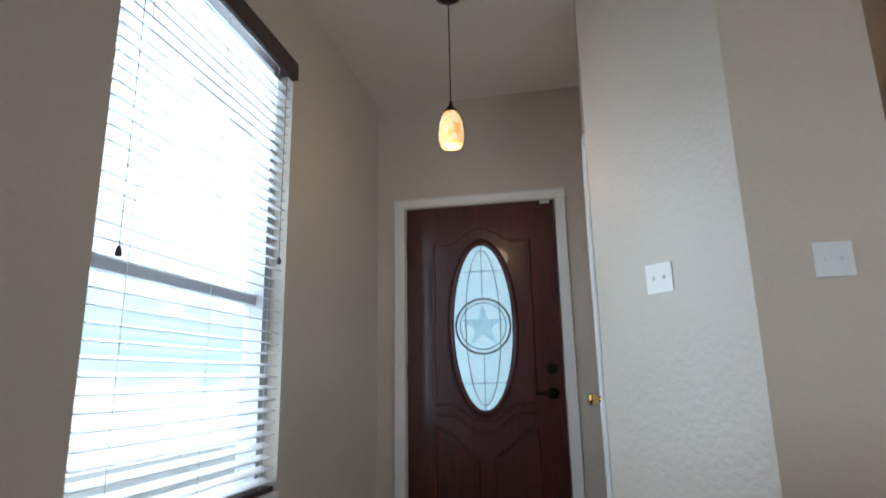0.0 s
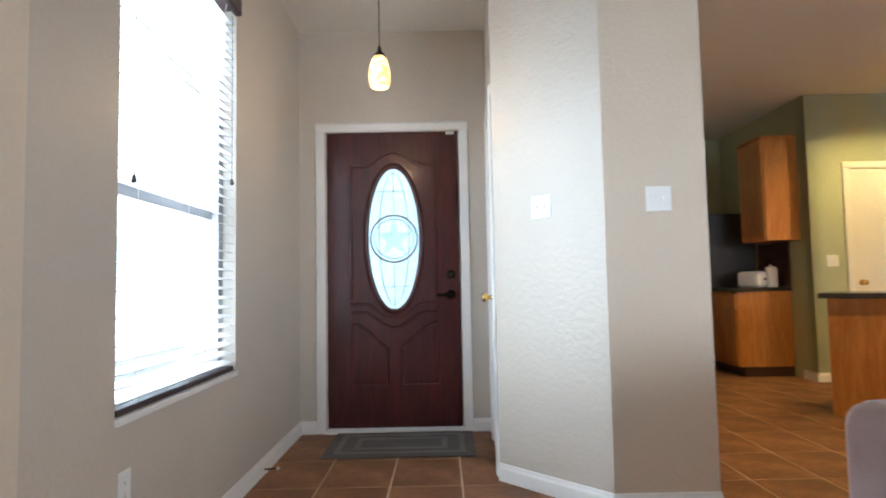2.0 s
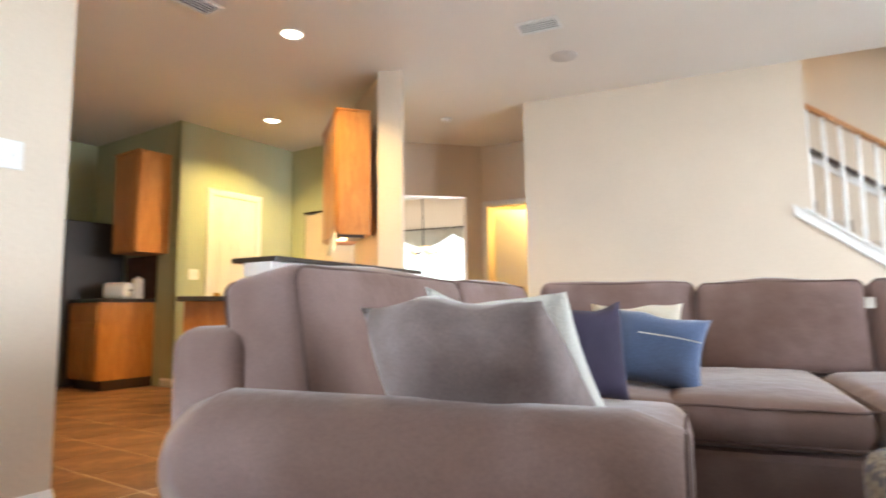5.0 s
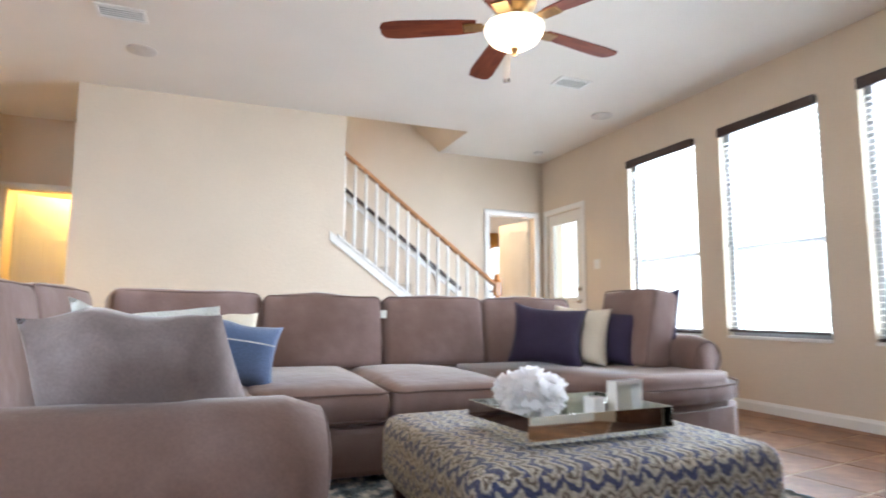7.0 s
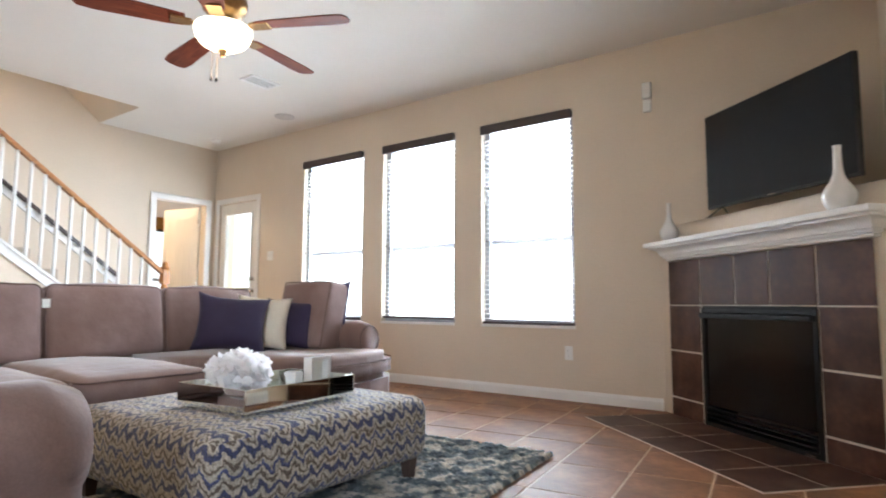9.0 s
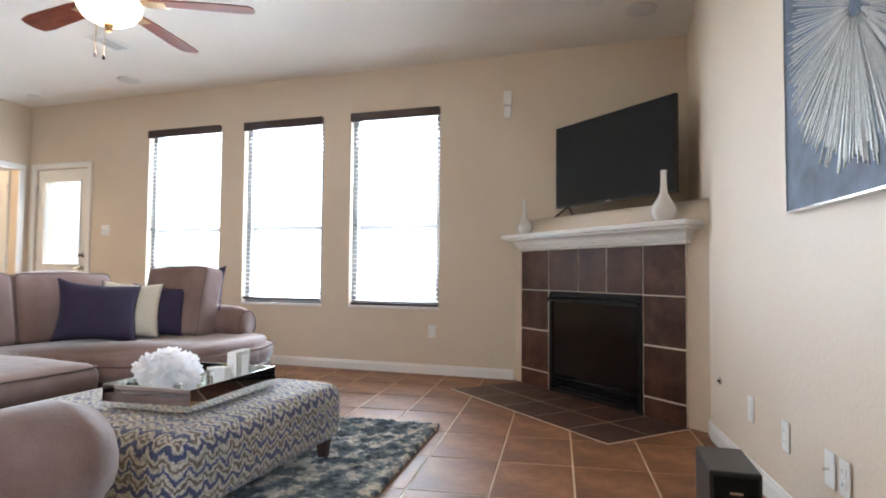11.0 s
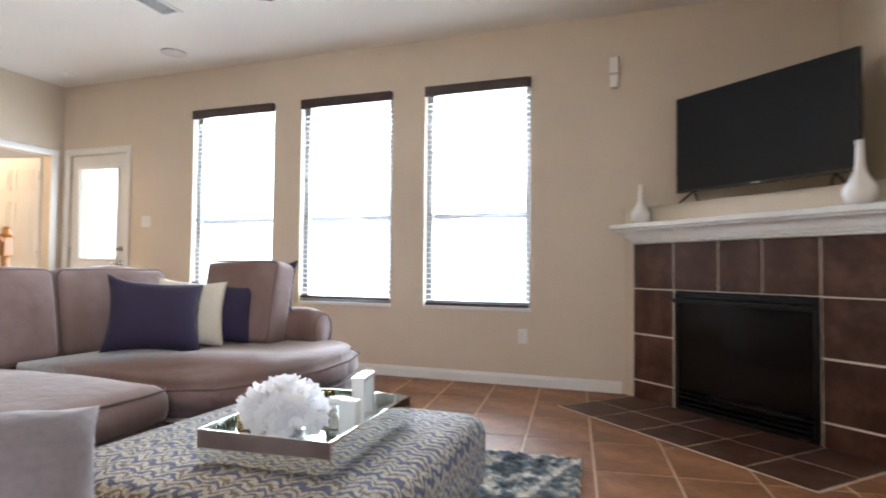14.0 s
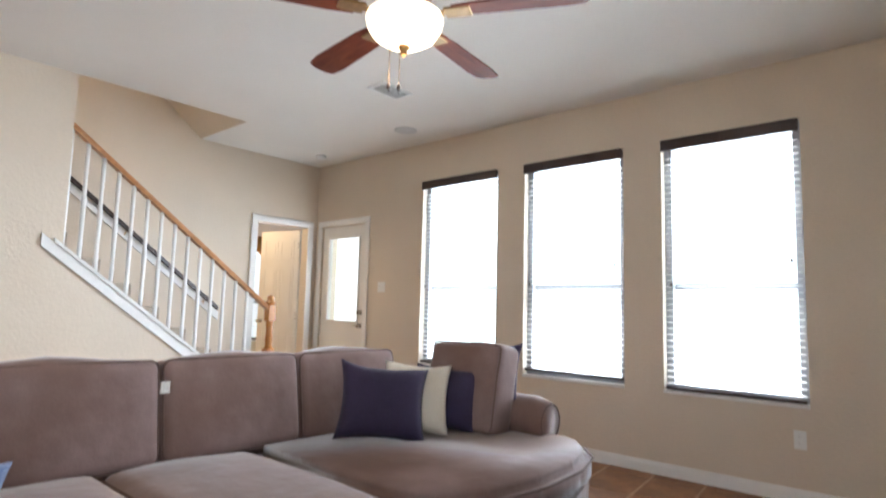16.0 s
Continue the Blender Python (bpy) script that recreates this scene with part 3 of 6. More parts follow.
# front door
fd = thing("door_1", "dark mahogany front door with an oval leaded glass, closed", "door", EM(0.185, 0.02, 0.03), kind="structure")
DW, DH = 0.94, 2.085
bm = bmesh.new()
n = 40
cx, cz, rx, rz = 0.478, 1.322, 0.190, 0.512
for y in (0.0, 0.045):
    inner = [bm.verts.new((cx + rx * math.cos(2 * math.pi * k / n), y, cz + rz * math.sin(2 * math.pi * k / n))) for k in range(n)]
    outer = []
    for k in range(n):
        a = 2 * math.pi * k / n
        c, s = math.cos(a), math.sin(a)
        t = min((DW - cx if c > 0 else cx) / max(abs(c), 1e-6), (DH - cz if s > 0 else cz) / max(abs(s), 1e-6))
        outer.append(bm.verts.new((cx + t * c, y, cz + t * s)))
    for k in range(n):
        bm.faces.new((inner[k], inner[(k + 1) % n], outer[(k + 1) % n], outer[k]))
    if y == 0.0:
        first = inner
    else:
        for k in range(n):
            bm.faces.new((first[k], first[(k + 1) % n], inner[(k + 1) % n], inner[k]))
    corners = [bm.verts.new((x, y, z)) for x, z in ((0, 0), (DW, 0), (DW, DH), (0, DH))]
    for c in corners:
        near = sorted(outer, key=lambda v: (v.co - c.co).length)
        on_x = [v for v in outer if abs(v.co.x - c.co.x) < 1e-4]
        on_z = [v for v in outer if abs(v.co.z - c.co.z) < 1e-4]
        bm.faces.new((c, min(on_x, key=lambda v: (v.co - c.co).length), min(on_z, key=lambda v: (v.co - c.co).length)))
part("leaf", bm, mahogany, fd)
# raised oval frame
bm = bmesh.new()
rings = []
for k in range(48):
    a = 2 * math.pi * k / 48
    rings.append([bm.verts.new((cx + (rx + o) * math.cos(a), y, cz + (rz + o) * math.sin(a))) for o, y in ((-0.012, 0.01), (-0.008, -0.016), (0.006, -0.022), (0.022, -0.012), (0.03, 0.001))])
for k in range(48):
    for j in range(4):
        bm.faces.new((rings[k][j], rings[k][j + 1], rings[(k + 1) % 48][j + 1], rings[(k + 1) % 48][j]))
part("oval_frame", bm, mahogany, fd, "raised oval moulding", True)
bm = bmesh.new()
bm.faces.new([bm.verts.new((cx + rx * math.cos(2 * math.pi * k / 48), 0.018, cz + rz * math.sin(2 * math.pi * k / 48))) for k in range(48)])
ext = bmesh.ops.extrude_face_region(bm, geom=list(bm.faces))
bmesh.ops.translate(bm, vec=(0, 0.008, 0), verts=[v for v in ext["geom"] if isinstance(v, bmesh.types.BMVert)])
oval = part("oval_glass", bm, wavy_glass, fd, "textured wavy oval glass")
oval.visible_shadow = False
lead = mat("lead_came", (0.32, 0.35, 0.36), 0.35, 0.7, grain=(60, 0.1))


def ring_tube(c, rx_, rz_, y, r, n=40):
    bm = bmesh.new()
    rr = []
    for k in range(n):
        a = 2 * math.pi * k / n
        rr.append([bm.verts.new((c[0] + (rx_ + r * math.cos(q)) * math.cos(a), y + r * math.sin(q), c[1] + (rz_ + r * math.cos(q)) * math.sin(a))) for q in (0, 2.1, 4.2)])
    for k in range(n):
        for j in range(3):
            bm.faces.new((rr[k][j], rr[k][(j + 1) % 3], rr[(k + 1) % n][(j + 1) % 3], rr[(k + 1) % n][j]))
    return bm


part("star_ring", ring_tube((cx, 1.32), 0.165, 0.165, 0.012, 0.008), lead, fd)
part("star_ring", ring_tube((cx, 1.32), 0.14, 0.14, 0.012, 0.004), lead, fd)
part("inner_oval", ring_tube((cx, cz), 0.105, 0.47, 0.014, 0.004), lead, fd)
bm = bmesh.new()
tips = [(cx + 0.135 * math.sin(2 * math.pi * k / 5), 1.32 + 0.135 * math.cos(2 * math.pi * k / 5)) for k in range(5)]
dips = [(cx + 0.052 * math.sin(2 * math.pi * (k + 0.5) / 5), 1.32 + 0.052 * math.cos(2 * math.pi * (k + 0.5) / 5)) for k in range(5)]
mid = bm.verts.new((cx, -0.006, 1.32))
tv = [bm.verts.new((x, 0.014, z)) for x, z in tips]
dv = [bm.verts.new((x, 0.014, z)) for x, z in dips]
for k in range(5):
    bm.faces.new((mid, tv[k], dv[k]))
    bm.faces.new((mid, dv[k], tv[(k + 1) % 5]))
part("star", bm, wavy_glass, fd, "bevelled glass star")
for z in (0.98, 1.66):
    part("lead_line", tube((cx - 0.16, 0.013, z), (cx + 0.16, 0.013, z), 0.0025, 6), lead, fd)
for z0, z1 in ((0.82, 1.155), (1.485, 1.825)):
    part("lead_line", tube((cx, 0.013, z0), (cx, 0.013, z1), 0.0025, 6), lead, fd)


def moulding_line(pts, root, material, r=0.011):
    bm = bmesh.new()
    ring0 = None
    for i, p in enumerate(pts):
        p = Vector(p)
        d = (Vector(pts[min(i + 1, len(pts) - 1)]) - Vector(pts[max(i - 1, 0)])).normalized()
        side = d.cross(Vector((0, 1, 0))).normalized()
        ring = [bm.verts.new(p + side * a + Vector((0, b, 0))) for a, b in ((-r, 0.001), (-r * 0.4, -0.008), (r * 0.4, -0.008), (r, 0.001))]
        if ring0:
            for j in range(3):
                bm.faces.new((ring0[j], ring0[j + 1], ring[j + 1], ring[j]))
        ring0 = ring
    return part("panel_moulding", bm, material, root)


def arch(x, s=1):
    u = (x - cx) / 0.32
    return 0.10 * max(0.0, math.cos(u * math.pi / 1.25)) ** 1.5


xs = [cx - 0.30 + 0.6 * k / 24 for k in range(25)]
moulding_line([(cx - 0.30, 0, 0.90)] + [(x, 0, 1.84 + arch(x)) for x in xs] + [(cx + 0.30, 0, 0.90)], fd, mahogany)
moulding_line([(x, 0, 0.86 - arch(x) * 1.0) for x in xs], fd, mahogany)
moulding_line([(x, 0, 0.80 - arch(x) * 1.1) for x in xs], fd, mahogany)
for s in (-1, 1):
    base = [(cx + s * 0.30, 0, 0.72), (cx + s * 0.30, 0, 0.30), (cx + s * 0.05, 0, 0.30), (cx + s * 0.05, 0, 0.55)]
    moulding_line(base + [(cx + s * (0.05 + 0.25 * k / 8), 0, 0.55 + 0.17 * math.sin(k / 8 * math.pi / 2) ** 1.3) for k in range(1, 9)], fd, mahogany)
hb = lathe([(0.032, 0), (0.032, 0.012), (0.024, 0.02), (0.022, 0.03), (0.003, 0.034)], 18)
part("deadbolt", hb, bronze, fd, "dark bronze deadbolt", True, pose(0.878, 0, 1.058, 90))
part("handle_rose", lathe([(0.034, 0), (0.034, 0.012), (0.014, 0.02), (0.012, 0.045), (0.003, 0.046)], 18), bronze, fd, "", True, pose(0.878, 0, 0.916, 90))
part("lever", box(0.775, -0.052, 0.908, 0.885, -0.036, 0.926, 0.007, 2), bronze, fd, "dark bronze lever handle")
for z in (0.22, 1.06, 1.84):
    part("hinge", tube((0.0, -0.006, z - 0.05), (0.0, -0.006, z + 0.05), 0.007, 8), chrome, fd)
part("door_sensor", box(0.86, -0.02, 2.062, 0.92, 0.0, 2.083, 0.003), plastic_white, fd, "small white alarm contact")
bm = bmesh.new()
for x0, x1, z0, z1 in ((-0.006, 0.02, 0, 2.087), (DW - 0.02, DW + 0.018, 0, 2.087), (0.02, DW - 0.02, 2.06, 2.087)):
    add_box(bm, x0, 0.0455, z0, x1, 0.09, z1)
part("rebate", bm, white_trim, fd)
part("threshold", box(-0.02, -0.05, -0.03, DW + 0.02, 0.06, -0.008, 0.005), white_trim, fd)
casing("trim_front_door", E(0, 0), E(1.5, 0), 0.18, 1.135, 2.118, 0.065)
porch = area_lamp("porch_daylight", EM(0.66, 0.6, 1.35), 0.9, 1.7, 5, DAY)
porch.matrix_world = EM(0.66, 0.75, 1.35) @ pose(0, 0, 0, -90, 0, 0)

# closet door
cl = thing("door_2", "white six-panel closet door with a brass knob, closed", "door", along(E(1.335, 0), E(1.285, -1.015)) @ pose(0.255, 0.03, 0.01), kind="structure")
six_panel(None, 0.64, 2.03, 0.035, white_door, cl)
knob(cl, (0.57, -0.035, 0.93), 0, brass, r=0.026)
casing("trim_closet_door", E(1.335, 0), E(1.285, -1.015), 0.25, 0.90, 2.052, 0.06)

# pantry door
pd = thing("door_3", "cream six-panel pantry door, closed", "door", EM(4.66 + 0.415, 1.66, 0.01), kind="structure")
six_panel(None, 0.59, 2.075, 0.035, white_door, pd)
knob(pd, (0.06, -0.035, 0.95), 0, brass, r=0.026)
casing("trim_pantry_door", E(4.66, 1.63), E(6.24, 1.63), 0.41, 1.01, 2.095, 0.07)
plate("wall_switch", EM(4.86, 1.63, 1.18), "white switch plate on the green kitchen wall", 2)
panel = thing("sliding_panel", "pale pinkish flat sliding panel closing the kitchen opening", "panel", along(E(6.24, 1.73), E(6.24, -0.30)) @ pose(0.32, 0.03, 0.0))
for k in range(2):
    part("leaf", box(0.004 + k * 0.3, 0, 0.01, 0.298 + k * 0.3, 0.03, 2.01, 0.004), mat("panel_pink", (0.66, 0.55, 0.46), 0.5, grain=(40, 0.02)) if k == 0 else MATS["panel_pink"], panel)
part("track", box(0, -0.03, 2.0, 0.6, 0.02, 2.018), bronze, panel)

# garden door
gd = thing("door_4", "white garden door with a large blown-bright pane, closed", "door", pose(7.212, SOUTH, 0.012, 0, 0, 180), kind="structure")
bm = bmesh.new()
for x0, x1, z0, z1 in ((0, 0.125, 0, 2.07), (0.67, 0.79, 0, 2.07), (0.125, 0.67, 0, 0.965), (0.125, 0.67, 1.925, 2.07)):
    add_box(bm, x0, 0.02, z0, x1, 0.062, z1)
part("leaf", bm, white_door, gd)
bm = bmesh.new()
for x0, x1, z0, z1 in ((0.105, 0.13, 0.945, 1.945), (0.665, 0.69, 0.945, 1.945), (0.13, 0.665, 0.945, 0.97), (0.13, 0.665, 1.92, 1.945)):
    add_box(bm, x0, 0.006, z0, x1, 0.0195, z1, 0.004, 1)
part("pane_frame", bm, white_trim, gd)
gp = part("pane", box(0.125, 0.035, 0.965, 0.67, 0.041, 1.925), pane_glass, gd)
gp.visible_shadow = False
knob(gd, (0.745, 0.018, 0.92), 0, chrome)
part("lever", box(0.66, -0.045, 0.912, 0.75, -0.033, 0.928, 0.005), chrome, gd)
knob(gd, (0.745, 0.018, 1.07), 0, chrome, "deadbolt", 0.024)
for z in (0.25, 1.05, 1.85):
    part("hinge", tube((0.003, 0.014, z - 0.045), (0.003, 0.014, z + 0.045), 0.006, 8), chrome, gd)
casing("trim_garden_door", (EAST + 0.12, SOUTH), (0, SOUTH), EAST + 0.12 - 7.215, EAST + 0.12 - 6.42, 2.088, 0.07)
area_lamp("door_daylight", pose(6.81, SOUTH + 0.05, 1.45, 90, 0, 0), 0.54, 0.95, 9, DAY)
plate("wall_switch", pose(6.13, SOUTH, 1.36, 0, 0, 180), "white double switch plate on the beige wall", 2)

# bedroom doorway
casing("trim_bedroom_door", (EAST, 1.40), (EAST, SOUTH), 1.40 + 2.987, 1.40 + 3.665, 2.078, 0.075)
bdr = thing("door_5", "cream six-panel bedroom door standing open", "door", pose(EAST + 0.13, -3.645, 0.01, 0, 0, 11), kind="structure")
six_panel(None, 0.66, 2.05, 0.035, white_door, bdr)
knob(bdr, (0.6, 0.0, 0.93), 180, chrome)
for z in (0.2, 1.0, 1.85):
    part("hinge", tube((0.0, 0.006, z - 0.045), (0.0, 0.006, z + 0.045), 0.006, 8), chrome, bdr)
wall("wall_bedroom_north", (10.2, -1.9), (EAST + 0.12, -1.9), wall_paint, -0.1, label="tan bedroom wall")
wall("wall_bedroom_east", (10.2, -1.8), (10.2, -6.3), wall_paint, 0.1, holes=[(2.35, 3.6, 0.55, 2.1)], label="tan bedroom wall with a window")
wall("wall_bedroom_south", (10.2, -6.2), (EAST + 0.12, -6.2), wall_paint, 0.1, label="tan bedroom wall")
wall("wall_bedroom_west", (EAST + 0.12, -6.2), (EAST + 0.12, SOUTH - 0.16), wall_paint, 0.1, label="tan bedroom wall")
bw = sash_window("window_5", 1.25, 1.55, 0.1, "bright bedroom window behind a blind")
bw.matrix_basis = pose(10.2, -4.15, 0.55, 0, 0, -90)
bb = blinds(1.24, 1.54, 0.05, 20)
bb.matrix_basis = pose(10.2, -4.155, 0.555, 0, 0, -90)
area_lamp("bedroom_daylight", pose(10.1, -4.78, 1.35, 0, 90, 0), 1.4, 1.2, 25, DAY)
point_lamp("bedroom_lamp", (8.6, -2.7, 2.4), 45, WARM, 0.12)
vl = thing("window_valance", "amber fabric valance over the bedroom window", "curtain", pose(10.14, -4.05, 2.02, 0, 0, -90))
bm = bmesh.new()
cols = []
for k in range(33):
    x = 1.45 * k / 32
    y = -0.03 + 0.025 * math.sin(k * 1.3)
    cols.append([bm.verts.new((x, y, 0.24)), bm.verts.new((x, y - 0.015, 0.05 - 0.22 * abs(math.cos(k / 32 * math.pi * 1.5)))) ])
for a, b in zip(cols, cols[1:]):
    bm.faces.new((a[0], b[0], b[1], a[1]))
bmesh.ops.solidify(bm, geom=list(bm.faces), thickness=0.006)
part("cloth", bm, mat("amber_cloth", (0.5, 0.25, 0.06), 0.85, grain=(90, 0.15)), vl, "", True)

# hall room with the warm lamp
hd = thing("door_6", "six-panel door lit bright amber in the small hall room, standing open", "door", pose(7.95, 2.42, 0.01, 0, 0, -62), kind="structure")
six_panel(None, 0.66, 2.04, 0.035, white_door, hd)
knob(hd, (0.6, -0.035, 0.93), 0, brass)
casing("trim_hall_door", (7.72, 2.52), (7.72, 1.58), 0.09, 0.75, 2.062, 0.065)
for nm, p0, p1 in (("wall_bath_east", (9.3, 2.6), (9.3, 1.3)), ("wall_bath_north", (7.84, 2.6), (9.3, 2.6)), ("wall_bath_south", (9.3, 1.3), (7.84, 1.3))):
    wall(nm, p0, p1, wall_paint, 0.1, label="amber-lit wall of the small hall room")
point_lamp("hall_room_lamp", (8.05, 1.80, 2.35), 75, (1.0, 0.62, 0.16), 0.08)

# dining room beyond the angled opening
wall("wall_dining_east", (10.6, 6.6), (10.6, 2.7), wall_paint, 0.1, holes=[(0.9, 3.1, 0.5, 2.2)], label="tan dining room wall with a bright window")
wall("wall_dining_north", (7.02, 6.6), (10.6, 6.6), wall_paint, 0.1, label="tan dining room wall")
wall("wall_dining_south", (10.6, 2.8), (7.85, 2.8), wall_paint, 0.1, label="tan dining room wall")
wall("wall_dining_west", (7.12, 3.9), (7.12, 6.6), wall_paint, 0.1, label="tan dining room wall")
dw = sash_window("window_6", 2.2, 1.7, 0.1, "wide bright dining room window")
dw.matrix_basis = pose(10.6, 5.7, 0.5, 0, 0, -90)
area_lamp("dining_daylight", pose(10.45, 4.6, 1.35, 0, 90, 0), 1.6, 2.1, 110, DAY)
cu = thing("curtain", "sheer cream swag curtain over the dining window", "curtain", pose(10.52, 5.75, 1.75, 0, 0, -90))
bm = bmesh.new()
cols = []
for k in range(61):
    x = 2.3 * k / 60
    y = -0.03 + 0.02 * math.sin(k * 1.7)
    drop = 0.12 + 0.22 * abs(math.cos(k / 60 * math.pi * 2)) + (0.9 if k < 6 or k > 54 else 0)
    cols.append([bm.verts.new((x, y, 0.5)), bm.verts.new((x, y - 0.02, 0.5 - drop))])
for a, b in zip(cols, cols[1:]):
    bm.faces.new((a[0], b[0], b[1], a[1]))
bmesh.ops.solidify(bm, geom=list(bm.faces), thickness=0.004)
part("cloth", bm, cream_cloth, cu, "", True)
part("rod", tube((-0.1, -0.03, 0.5), (2.4, -0.03, 0.5), 0.012), bronze, cu)
for x in (-0.05, 2.35):
    part("bracket", tube((x, -0.03, 0.5), (x, 0.085, 0.5), 0.01), bronze, cu)
ch = thing("chandelier", "small warm dining chandelier hanging from the ceiling", "lamp", pose(8.6, 3.75, 0))
part("rod", tube((0, 0, 1.7), (0, 0, CEIL), 0.008), bronze, ch)
for k in range(5):
    a = 2 * math.pi * k / 5
    part("arm", tube((0, 0, 1.62), (0.2 * math.cos(a), 0.2 * math.sin(a), 1.58), 0.008), bronze, ch)
    part("shade", lathe([(0.03, 0), (0.055, 0.05), (0.065, 0.1), (0.06, 0.102)], 14), pendant_glass, ch, "", True, pose(0.2 * math.cos(a), 0.2 * math.sin(a), 1.58))

# baseboards
for p0, p1 in (((6.35, SOUTH), (1.50, SOUTH)), ((WEST, -2.50), (WEST, -2.37)), ((WEST, -2.37), BEND), (BEND, E(0, -2.7)), (E(0, -2.7), E(0, 0)), (E(0, 0), E(0.115, 0)), (E(1.2, 0), E(1.335, 0)), (E(1.335, 0), E(1.329, -0.18)),
               (E(1.285, -1.015), E(1.74, -1.49)), (E(1.74, -1.49), E(2.205, -1.49)), (E(2.205, -1.49), E(2.205, 3.4)), ((EAST, -2.75), (EAST, -2.91)), ((STAIR, 1.58), (STAIR, -2.6)),
               (E(4.66, 1.85), E(4.66, 1.63)), (E(4.66, 1.63), E(4.995, 1.63)), (E(5.75, 1.63), E(6.24, 1.63))):
    baseboard(p0, p1)

# ---- fireplace ----
FA, FB = (1.409, -3.71), (0.21, -2.609)
FL = span(FA, FB)
ang = math.degrees(math.atan2(FB[1] - FA[1], FB[0] - FA[0]))
FP = pose(FA[0], FA[1], 0, 0, 0, ang)  # x along the face, the room on the right hand (-y)
fire = thing("fireplace", "corner gas fireplace with a dark brown tile surround and white mantel", "fireplace", FP)
LEDGE = 1.36
bm = bmesh.new()
fr_pts = [(-0.11, 0), (0.357, 0), (0.357, 0.78), (1.30, 0.78), (1.30, 0), (FL + 0.15, 0), (FL + 0.15, LEDGE), (-0.11, LEDGE)]
ra, rb = ([bm.verts.new((x, y, z)) for x, z in fr_pts] for y in (0.012, 0.10))
for i in range(8):
    bm.faces.new((ra[i], ra[(i + 1) % 8], rb[(i + 1) % 8], rb[i]))
bm.faces.new(ra)
bm.faces.new(rb[::-1])
part("chimney_breast", bm, wall_paint, fire, "beige drywall chimney breast")
ib = FP.inverted()
crn = [ib @ Vector((x, y, 0)) for x, y in ((WEST + 0.002, -2.50), (WEST + 0.002, SOUTH + 0.002), (1.51, SOUTH + 0.002))]
part("ledge", prism([(-0.11, 0.012), (FL + 0.15, 0.012), (crn[0].x, crn[0].y), (crn[1].x, crn[1].y), (crn[2].x, crn[2].y)][::-1], LEDGE - 0.02, LEDGE + 0.004), wall_paint, fire, "beige drywall ledge behind the mantel")
part("tile_bed", box(0.0, -0.005, 0.0, 0.357, 0.011, 1.10), tile_joint, fire)
part("tile_bed", box(1.30, -0.005, 0.0, 1.63, 0.011, 1.10), tile_joint, fire)
part("tile_bed", box(0.357, -0.005, 0.78, 1.30, 0.011, 1.10), tile_joint, fire)
rows_z = [(0.0, 0.125), (0.135, 0.454), (0.464, 0.777)]
for x0, x1 in ((0.003, 0.348), (1.306, 1.628)):
    for z0, z1 in rows_z:
        part("tile", box(x0, -0.008, z0 + 0.002, x1, 0.004, z1, 0.002, 1), brown_tile, fire)
for x0, x1 in ((0.003, 0.348), (0.357, 0.687), (0.695, 0.973), (0.981, 1.298), (1.306, 1.628)):
    part("tile", box(x0, -0.008, 0.786, x1, 0.004, 1.098, 0.002, 1), brown_tile, fire)
# firebox
smoked = mat("smoked_glass", (0.006, 0.005, 0.005), 0.12, grain=(20, 0.05))
smoked.node_tree.nodes["Principled BSDF"].inputs["Specular IOR Level"].default_value = 0.2
bm = bmesh.new()
add_box(bm, 0.357, 0.35, 0.0, 1.30, 0.37, 0.78)
add_box(bm, 0.357, 0.012, 0.0, 0.375, 0.35, 0.78)
add_box(bm, 1.282, 0.012, 0.0, 1.30, 0.35, 0.78)
add_box(bm, 0.375, 0.012, 0.0, 1.282, 0.35, 0.02)
add_box(bm, 0.375, 0.012, 0.76, 1.282, 0.35, 0.78)
part("firebox", bm, black_metal, fire, "sooty black metal firebox")
bm = bmesh.new()
for x0, x1, z0, z1 in ((0.362, 0.395, 0.0, 0.765), (1.262, 1.295, 0.0, 0.765), (0.395, 1.262, 0.735, 0.765), (0.395, 1.262, 0.0, 0.03)):
    add_box(bm, x0, -0.012, z0, x1, 0.02, z1, 0.003, 1)
part("surround_frame", bm, black_metal, fire, "black metal fire frame")
part("hood", box(0.375, -0.04, 0.70, 1.282, 0.02, 0.73, 0.006), black_metal, fire)
for k in range(3):
    part("louvre", box(0.40, -0.016 - 0.004 * k, 0.052 + 0.03 * k, 1.257, 0.01, 0.06 + 0.03 * k, 0.002, 1), black_metal, fire)
part("glass_door", box(0.396, 0.0, 0.135, 1.261, 0.006, 0.699), smoked, fire, "smoked glass fire door")
part("brand_bar", box(1.18, -0.0135, 0.008, 1.24, -0.012, 0.018), chrome, fire)
for k in range(3):
    part("log", tube((0.55 + 0.05 * k, 0.12 + 0.07 * k, 0.08 + 0.05 * k), (1.1 - 0.06 * k, 0.16 + 0.05 * k, 0.1 + 0.05 * k), 0.04, 10), dark_wood, fire)
# mantel: a crown moulding with mitred returns under a square-edged shelf


def mitred(profile, x0, x1, back):
    """Lofts (out, z) pairs round the front and both ends of a shelf that stands against y = back."""
    bm = bmesh.new()
    rings = [[bm.verts.new(p) for p in ((x0 - o * 0.75, back, z), (x0 - o * 0.75, -o, z), (x1 + o * 0.75, -o, z), (x1 + o * 0.75, back, z))] for o, z in profile]
    for a, b in zip(rings, rings[1:]):
        for k in range(4):
            bm.faces.new((a[k], a[(k + 1) % 4], b[(k + 1) % 4], b[k]))
    bm.faces.new(rings[0][::-1])
    bm.faces.new(rings[-1])
    return bm


